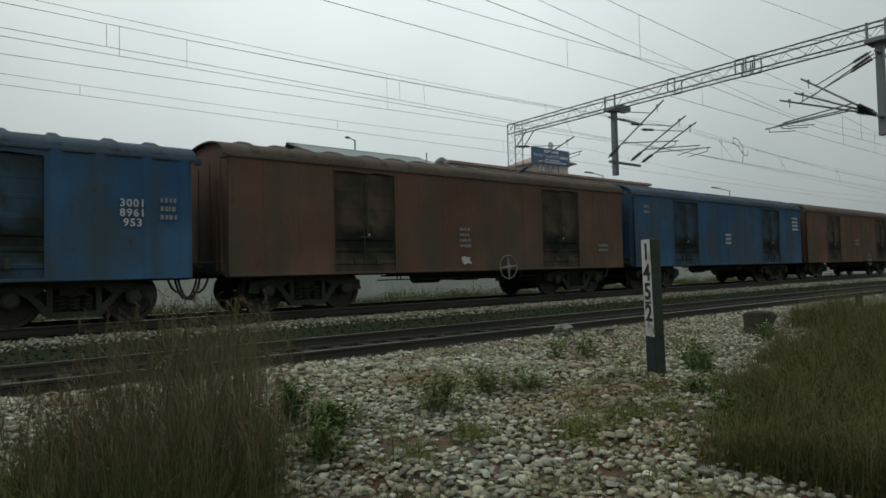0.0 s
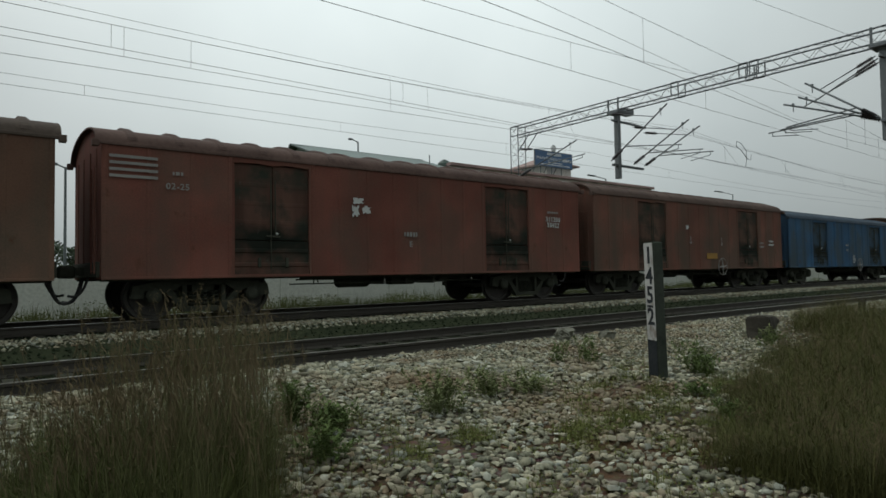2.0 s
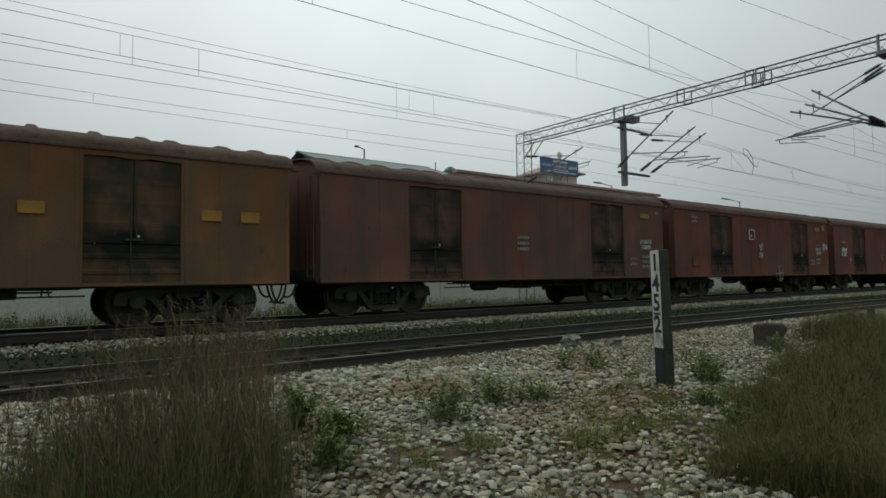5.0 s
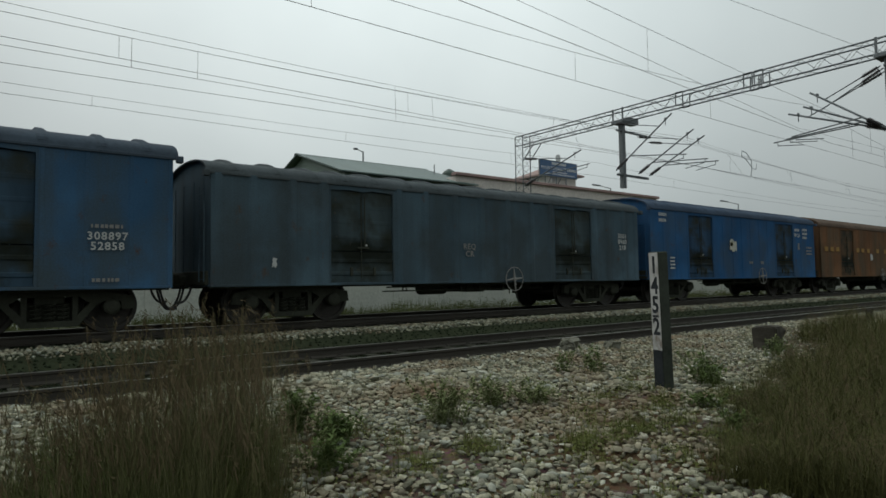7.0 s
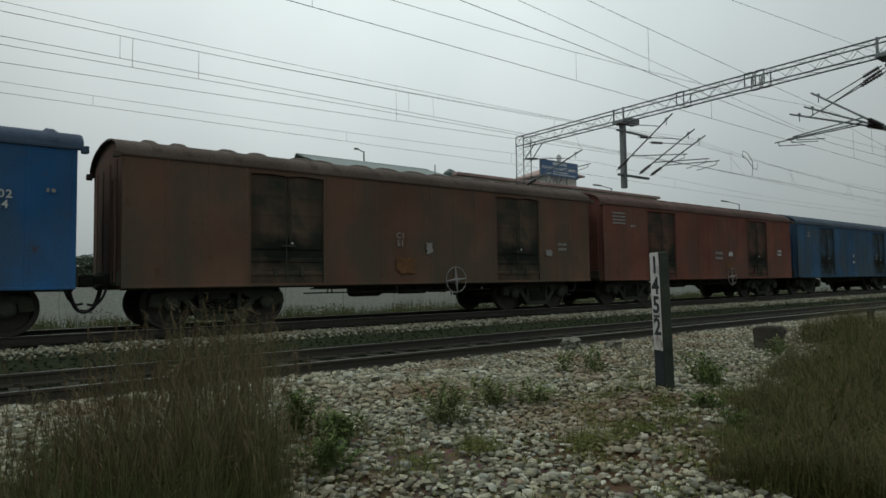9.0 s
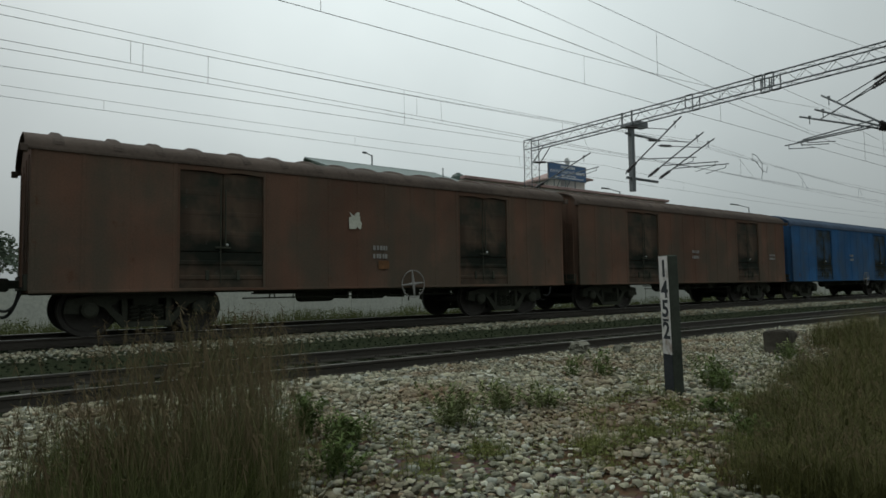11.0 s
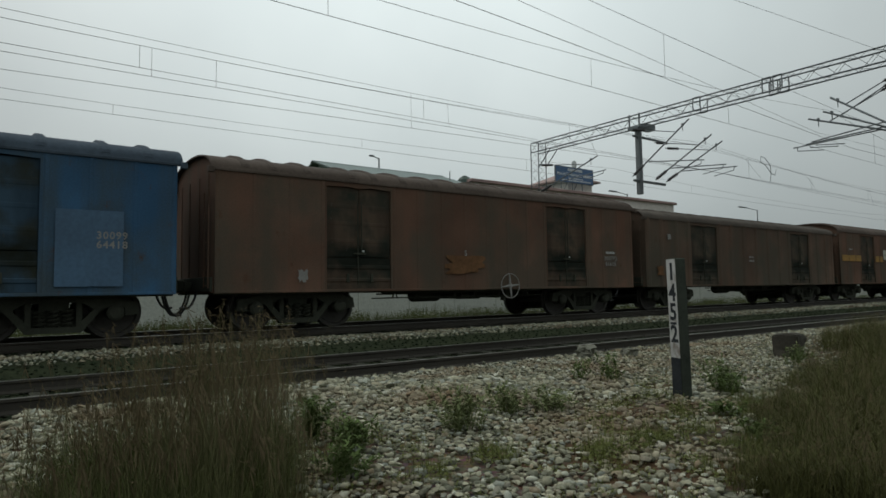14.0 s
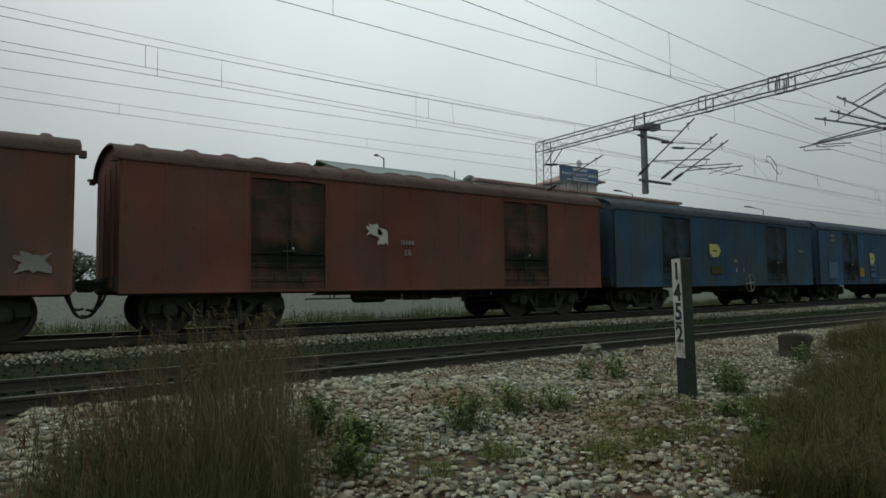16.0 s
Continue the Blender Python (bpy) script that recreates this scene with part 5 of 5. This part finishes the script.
def build_far_grass():
    r = random.Random(5)
    g = Geo()
    for _ in range(26000):
        y = r.uniform(17.6, 27.0)
        x = r.uniform(-3, 60)
        if noise.noise((x * 0.45, y * 0.5, 7)) < -0.05 and r.random() < 0.8:
            continue
        z, h = -0.66, r.uniform(0.15, 0.6) + 0.6 * max(0, noise.noise((x * 0.3, y * 0.3, 1)))
        d, w = r.uniform(-0.25, 0.25), r.uniform(0.006, 0.018)
        g.add([(x - w, y, z), (x + w, y, z), (x + d, y, z + h)], [(0, 1, 2)])
    for _ in range(170):
        x, y = r.uniform(-3, 62), r.uniform(19.5, 26.5)
        k = r.uniform(0.25, 0.6)
        leaf_cloud(g, (x, y, -0.66 + k * 0.6), (k * 1.3, k, k * 0.7), 110, 0.055, r)
    tagged(part("grass", g, M_VERGE), "green grass verge beyond the train", "grass", kind="stuff")


build_far_grass()


# ---- by the camera: post, block, stones, weeds, tall grass ----
def build_post():
    p = thing("kilometre_post", "white and black painted concrete kilometre post with black numbers", "kilometre post", at=(6.45, 4.18, GROUND))
    p.rotation_euler = (0, radians(-1.2), radians(-22))
    n = Nodes("post_white", 0.85)
    col = n.ramp(n.noise(5, 6), [(0.3, (0.28, 0.28, 0.265)), (0.6, (0.44, 0.44, 0.425))])
    col = n.mix(n.mask(n.noise(7, 6, (1, 1, 0.5)), 0.56, 0.68), col, (0.16, 0.13, 0.10))
    n.colour(col).bump(n.noise(60, 3), 0.3, 0.005)
    m2 = two_scale("post_side", (0.045, 0.052, 0.042), 0.9, coarse=3, fine=30)
    dark = two_scale("post_black", (0.028, 0.032, 0.035), 0.8, coarse=3, fine=30)
    side = Geo().box(-0.09, 0.045, -0.087, 0.087, -0.25, 1.60, 0.012)
    part("shaft", side, m2, p)
    part("painted_face", Geo().box(-0.094, -0.0905, -0.084, 0.084, 0.47, 1.59), n.m, p, "white painted face")
    part("painted_foot", Geo().box(-0.095, -0.0905, -0.084, 0.084, -0.1, 0.47), dark, p, "black painted foot")
    for i, (ch, z) in enumerate((("1", 1.44), ("4", 1.20), ("5", 0.98), ("2", 0.73))):
        me = lettering(ch, 0.27, 1.0, 0.007)
        me.materials.append(dark)
        part("number", me, None, p, "black painted number", at=Matrix.Translation((-0.0955, -0.005, z)) @ pose(0, 0, 0, 90, 0, -90))
    part("dash", Geo().box(-0.0975, -0.0942, -0.055, 0.055, 0.845, 0.87), dark, p)


build_post()


def rough_block(name, size, at, turn, material, label, category, seed, dent=0.03):
    bm = bmesh.new()
    bmesh.ops.create_cube(bm, size=1)
    bmesh.ops.subdivide_edges(bm, edges=bm.edges[:], cuts=4, use_grid_fill=True)
    for v in bm.verts:
        k = v.co.copy()
        v.co = Vector((v.co.x * size[0], v.co.y * size[1], v.co.z * size[2]))
        v.co += Vector(noise.noise_vector((k * 2.3 + Vector((seed, 0, 0))))) * dent
    bmesh.ops.bevel(bm, geom=[e for e in bm.edges if e.calc_face_angle(0) > 0.9], offset=0.02, segments=2, affect="EDGES")
    me = bpy.data.meshes.new(name)
    bm.to_mesh(me)
    bm.free()
    me.materials.append(material)
    ob = new(name, me)
    ob.matrix_basis = pose(*at, 0, 0, turn)
    return tagged(ob, label, category)


M_BLOCK = two_scale("block_concrete", (0.060, 0.055, 0.045), 0.95, coarse=2.5, fine=25, spread=0.4)
M_PALEROCK = two_scale("pale_rock", (0.15, 0.15, 0.12), 0.9, coarse=4, fine=40)
rough_block("concrete_block", (0.56, 0.40, 0.48), (11.45, 5.35, GROUND + 0.17), 12, M_BLOCK, "weathered dark grey concrete block on the ballast", "concrete block", 3)
rough_block("marker_stub", (0.16, 0.16, 0.55), (18.9, 6.2, GROUND + 0.12), 20, M_BLOCK, "short dark marker stub in the ballast", "marker", 5, 0.015)
rough_block("rock", (0.36, 0.26, 0.22), (8.75, 7.62, GROUND + 0.11), 25, M_PALEROCK, "pale broken rock beside the rail", "rock", 8, 0.09)
rough_block("rock", (0.24, 0.2, 0.16), (9.3, 7.1, GROUND + 0.08), -15, M_PALEROCK, "small pale rock beside the rail", "rock", 9, 0.08)
rough_block("rock", (0.20, 0.16, 0.13), (10.9, 7.25, GROUND + 0.08), 40, M_PALEROCK, "small pale rock beside the rail", "rock", 12, 0.08)


def blade(g, x, y, z, h, lean, way, w, bend=1.0, steps=5):
    """One bent, tapering grass blade."""
    cx, sx = math.cos(way), math.sin(way)
    v = []
    for k in range(steps + 1):
        u = k / steps
        off = lean * u ** (1.4 + bend)
        ww = w * (1 - u) ** 0.7 + 0.0006
        px, py, pz = x + cx * off, y + sx * off, z + h * (u - 0.12 * bend * u * u * min(1, lean / max(h, 0.01)))
        v += [(px - sx * ww, py + cx * ww, pz), (px + sx * ww, py - cx * ww, pz)]
    g.add(v, [(2 * k, 2 * k + 1, 2 * k + 3, 2 * k + 2) for k in range(steps)])
    return v[-1]


def seed_head(g, tip, r, size):
    x, y, z = tip
    for _ in range(9):
        a = r.uniform(0, 6.28)
        q = Vector((math.cos(a) * size * 0.22, math.sin(a) * size * 0.22, r.uniform(-size, size * 0.2)))
        p = Vector((x, y, z - abs(q.z) * 0.4))
        e = p + q * 0.9
        g.add([p, p + Vector((0.003, 0.002, 0.0)), e + Vector((0.002, 0, 0.004)), e], [(0, 1, 2, 3)])


def build_tall_grass(name, spots, label, seed, material):
    """spots: rows of x, y, blade height, blades, stalk height, stalks."""
    r = random.Random(seed)
    tuft = thing(name, label, "grass", kind="stuff")
    green, dry, brown, seeds = Geo(), Geo(), Geo(), Geo()
    for x, y, h, dense, hs, stalks in spots:
        z = ground_height(x, y) - 0.02
        for _ in range(dense):
            a, q = r.uniform(0, 6.28), abs(r.gauss(0, 0.10))
            hh = h * r.uniform(0.3, 1.0)
            blade(green, x + q * math.cos(a), y + q * math.sin(a), z, hh, hh * min(1.5, abs(r.gauss(0.55, 0.6))), r.uniform(0, 6.28), r.uniform(0.0007, 0.0021), r.uniform(0.2, 1.4), 4)
        for _ in range(stalks):
            a, q = r.uniform(0, 6.28), abs(r.gauss(0, 0.10))
            hh = hs * r.uniform(0.6, 1.1)
            pale = r.random() < 0.07
            tip = blade(dry if pale else brown, x + q * math.cos(a), y + q * math.sin(a), z, hh, hh * abs(r.gauss(0.42 if pale else 0.16, 0.3 if pale else 0.2)), r.uniform(0, 6.28), r.uniform(0.0007, 0.0015), 0.9, 6)
            if r.random() < 0.6:
                seed_head(seeds, tip, r, r.uniform(0.07, 0.20))
    part("blades", green, material, tuft)
    part("brown_stalks", brown, M_STALK, tuft, "thin brown grass stalks")
    part("dry_stalks", dry, M_DRY, tuft, "dry straw coloured stalks")
    part("seed_heads", seeds, M_SEED, tuft, "brown seed heads")


def left_spots():
    r = random.Random(31)
    out = []
    while len(out) < 340:
        k = r.uniform(0.02, 0.43)                # x over y: the bearing from the camera
        y = r.uniform(2.7, 4.9)
        edge = max(0, min(1, (k + 0.01) / 0.14, (0.44 - k) / 0.08))
        if r.random() < (0.15 + 0.85 * edge) * (0.5 + 0.5 * (noise.noise((k * 14, y * 2.2, 5)) > -0.15)):
            out.append((k * y, y, (0.26 + 0.36 * r.random()) * (0.55 + 0.45 * edge), int(58 * (0.25 + 0.75 * edge)), 0.60 + 0.35 * edge * r.random() + 0.24 * max(0, min(1, (k - 0.16) / 0.08)), int(2 + 4 * max(0, min(1, (k - 0.12) / 0.12)))))
    return out


def right_spots():
    r = random.Random(32)
    out = []
    while len(out) < 1250:
        x = 3.9 + 12.9 * r.random() ** 1.4
        k0 = min(2.40, 1.81 + 0.080 * (x - 4.3))
        k = k0 + (5.0 - k0) * r.random() ** 1.5
        y = x / k
        edge = max(0.25, min(1, (k - k0) / 0.40))
        if y > 0.9 and r.random() < 0.4 + 0.6 * edge and not (10.0 < x < 12.6 and k < 2.62):
            grow = 0.8 + 0.06 * (x - 4.3)
            out.append((x, y, (0.16 + 0.30 * edge) * grow * r.uniform(0.7, 1.2), 60, (0.28 + 0.26 * edge) * grow, 2))
    return out


build_tall_grass("tall_grass", left_spots(), "tall olive and brown dry grass clump with seed heads", 61, M_BLADE)
build_tall_grass("tall_grass", right_spots(), "dense olive brown grass mound on the bank", 62, M_MOUND)


def build_weed(x, y, h, wide, stems, leaves, seed, material, label):
    r = random.Random(seed)
    p = thing("weed", label, "weed", "weeds on the gravel")
    z = ground_height(x, y)
    st, lf = Geo(), Geo()
    for _ in range(stems):
        a, q = r.uniform(0, 6.28), r.uniform(0.1, 1) * wide
        b, e = r.uniform(0, 6.28), r.uniform(0, 0.55) * wide
        hh = h * r.uniform(0.35, 1.05)
        x0, y0 = x + e * math.cos(b), y + e * math.sin(b)
        top = (x0 + q * 0.7 * math.cos(a), y0 + q * 0.7 * math.sin(a), z + hh)
        midp = (x0 + 0.25 * q * math.cos(a), y0 + 0.25 * q * math.sin(a), z + hh * 0.55)
        st.tube([(x0, y0, z - 0.02), midp, top], 0.003, 4, 0.001)
        for k in range(leaves):
            u = r.uniform(0.2, 1.0)
            c = Vector(midp).lerp(Vector(top), max(0, u * 1.6 - 0.6)) if u > 0.4 else Vector((x0, y0, z)).lerp(Vector(midp), u * 2)
            d = Vector((r.gauss(0, 1), r.gauss(0, 1), r.uniform(0.0, 1.0))).normalized() * r.uniform(0.025, 0.07)
            s = d.cross(Vector((0, 0, 1))).normalized() * d.length * 0.19
            m = c + d * 0.5 + Vector((0, 0, 0.006))
            lf.add([c, m - s, c + d, m + s], [(0, 1, 2, 3)])
    part("stem", st, M_LEAF, p)
    part("foliage", lf, material, p)


WEEDS = [(3.50, 4.52, 0.40, 0.34, 40, 30, M_LEAFPALE), (4.40, 4.86, 0.30, 0.36, 36, 20, M_LEAFPALE), (4.80, 4.65, 0.24, 0.36, 36, 18, M_LEAFPALE), (6.8, 5.5, 0.38, 0.26, 24, 16, M_LEAF),
         (6.5, 5.75, 0.30, 0.2, 18, 14, M_LEAF), (7.1, 4.15, 0.40, 0.34, 36, 22, M_LEAF), (6.9, 3.9, 0.28, 0.26, 26, 16, M_LEAF), (2.25, 5.0, 0.40, 0.26, 40, 30, M_LEAF),
         (2.35, 4.5, 0.30, 0.26, 34, 24, M_LEAF), (11.0, 5.0, 0.30, 0.28, 22, 14, M_LEAFPALE), (10.4, 4.75, 0.25, 0.28, 22, 12, M_LEAF), (2.0, 3.9, 0.26, 0.26, 30, 22, M_LEAF),
         (5.9, 3.4, 0.16, 0.25, 24, 14, M_LEAF), (5.2, 2.7, 0.16, 0.22, 24, 14, M_LEAF)]
for i, (x, y, h, w, s, l, m) in enumerate(WEEDS):
    build_weed(x, y, h, w, s, l, 80 + i, m, "small leafy green weed growing in the gravel")


def build_creepers():
    """Low leaves and short grass over the soil patches."""
    r = random.Random(9)
    g, s2 = Geo(), Geo()
    n = 0
    while n < 34000:
        y = r.uniform(1.5, 7.0)
        x = y * r.uniform(0.35, 2.6)
        clump = max(0.0, noise.noise((x * 2.3, y * 2.6, 40.0)) * 1.6 + 0.15)
        if r.random() < (0.12 + soil_patch(x, y)) * clump:
            z = ground_height(x, y) + r.uniform(0.005, 0.05)
            a, s = r.uniform(0, 6.28), r.uniform(0.006, 0.017)
            if r.random() < 0.12:
                blade(s2, x, y, z - 0.01, r.uniform(0.05, 0.16), r.uniform(0.01, 0.08), a, 0.0018, 0.6, 3)
            else:
                u = Vector((math.cos(a), math.sin(a), r.uniform(-0.2, 0.7))) * s
                w = Vector((-math.sin(a), math.cos(a), r.uniform(-0.3, 0.3))) * s * 0.45
                c = Vector((x, y, z))
                g.add([c - u, c + w, c + u, c - w], [(0, 1, 2, 3)])
            n += 1
    tagged(part("creeping_weeds", g, M_CREEP), "low green creeping weeds over bare soil", "weeds", kind="stuff")
    tagged(part("short_grass", s2, M_CREEP), "short thin grass over bare soil", "grass", kind="stuff")


build_creepers()

# ---- motion of the train: metres travelled since the start ----
SPEED = 20.64
OFF = [(0.0, -0.04), (0.5, -0.07), (1.0, -0.10), (1.5, 0.10), (2.0, 0.28), (2.5, 0.16), (3.0, 0.14), (3.5, 0.26), (4.0, 0.15), (6.5, 0.28), (7.0, 0.35), (7.5, 0.32), (8.0, 0.40),
       (8.5, 0.35), (9.0, 0.42), (11.5, 0.36), (12.0, 0.15), (12.5, 0.26), (13.0, 0.50), (13.5, 0.10), (14.0, 0.0), (14.5, -0.15), (15.0, -0.15), (15.5, -0.17), (16.0, -0.12)]


def travelled(t):
    for (a, u), (b, v) in zip(OFF, OFF[1:]):
        if a <= t <= b:
            return SPEED * t + u + (v - u) * (t - a) / (b - a)
    return SPEED * t + OFF[-1][1]


def motions():
    for w, x in WAGONS:
        walk(w, [(t, pose(x + travelled(t), TRACK_FAR, 0)) for t, _ in OFF])
        turning = [o for o in w.children if o.name.split(".")[0] == "wheelset"]
        first, last = 16.0, 0.0
        for k in range(481):
            if -12 < x + travelled(k / 30) < 50:
                first, last = min(first, k / 30), max(last, k / 30)
        times = [0.0] if first > 0 else []
        times += [first + k / 30 for k in range(int(round((last - first) * 30)) + 1)]
        times += [16.0] if last < 16 else []
        for o in turning:
            here = o.matrix_basis.translation.copy()
            walk(o, [(t, Matrix.Translation(here) @ Matrix.Rotation(travelled(min(max(t, first), last)) / WHEEL_R, 4, "Y")) for t in times])


motions()
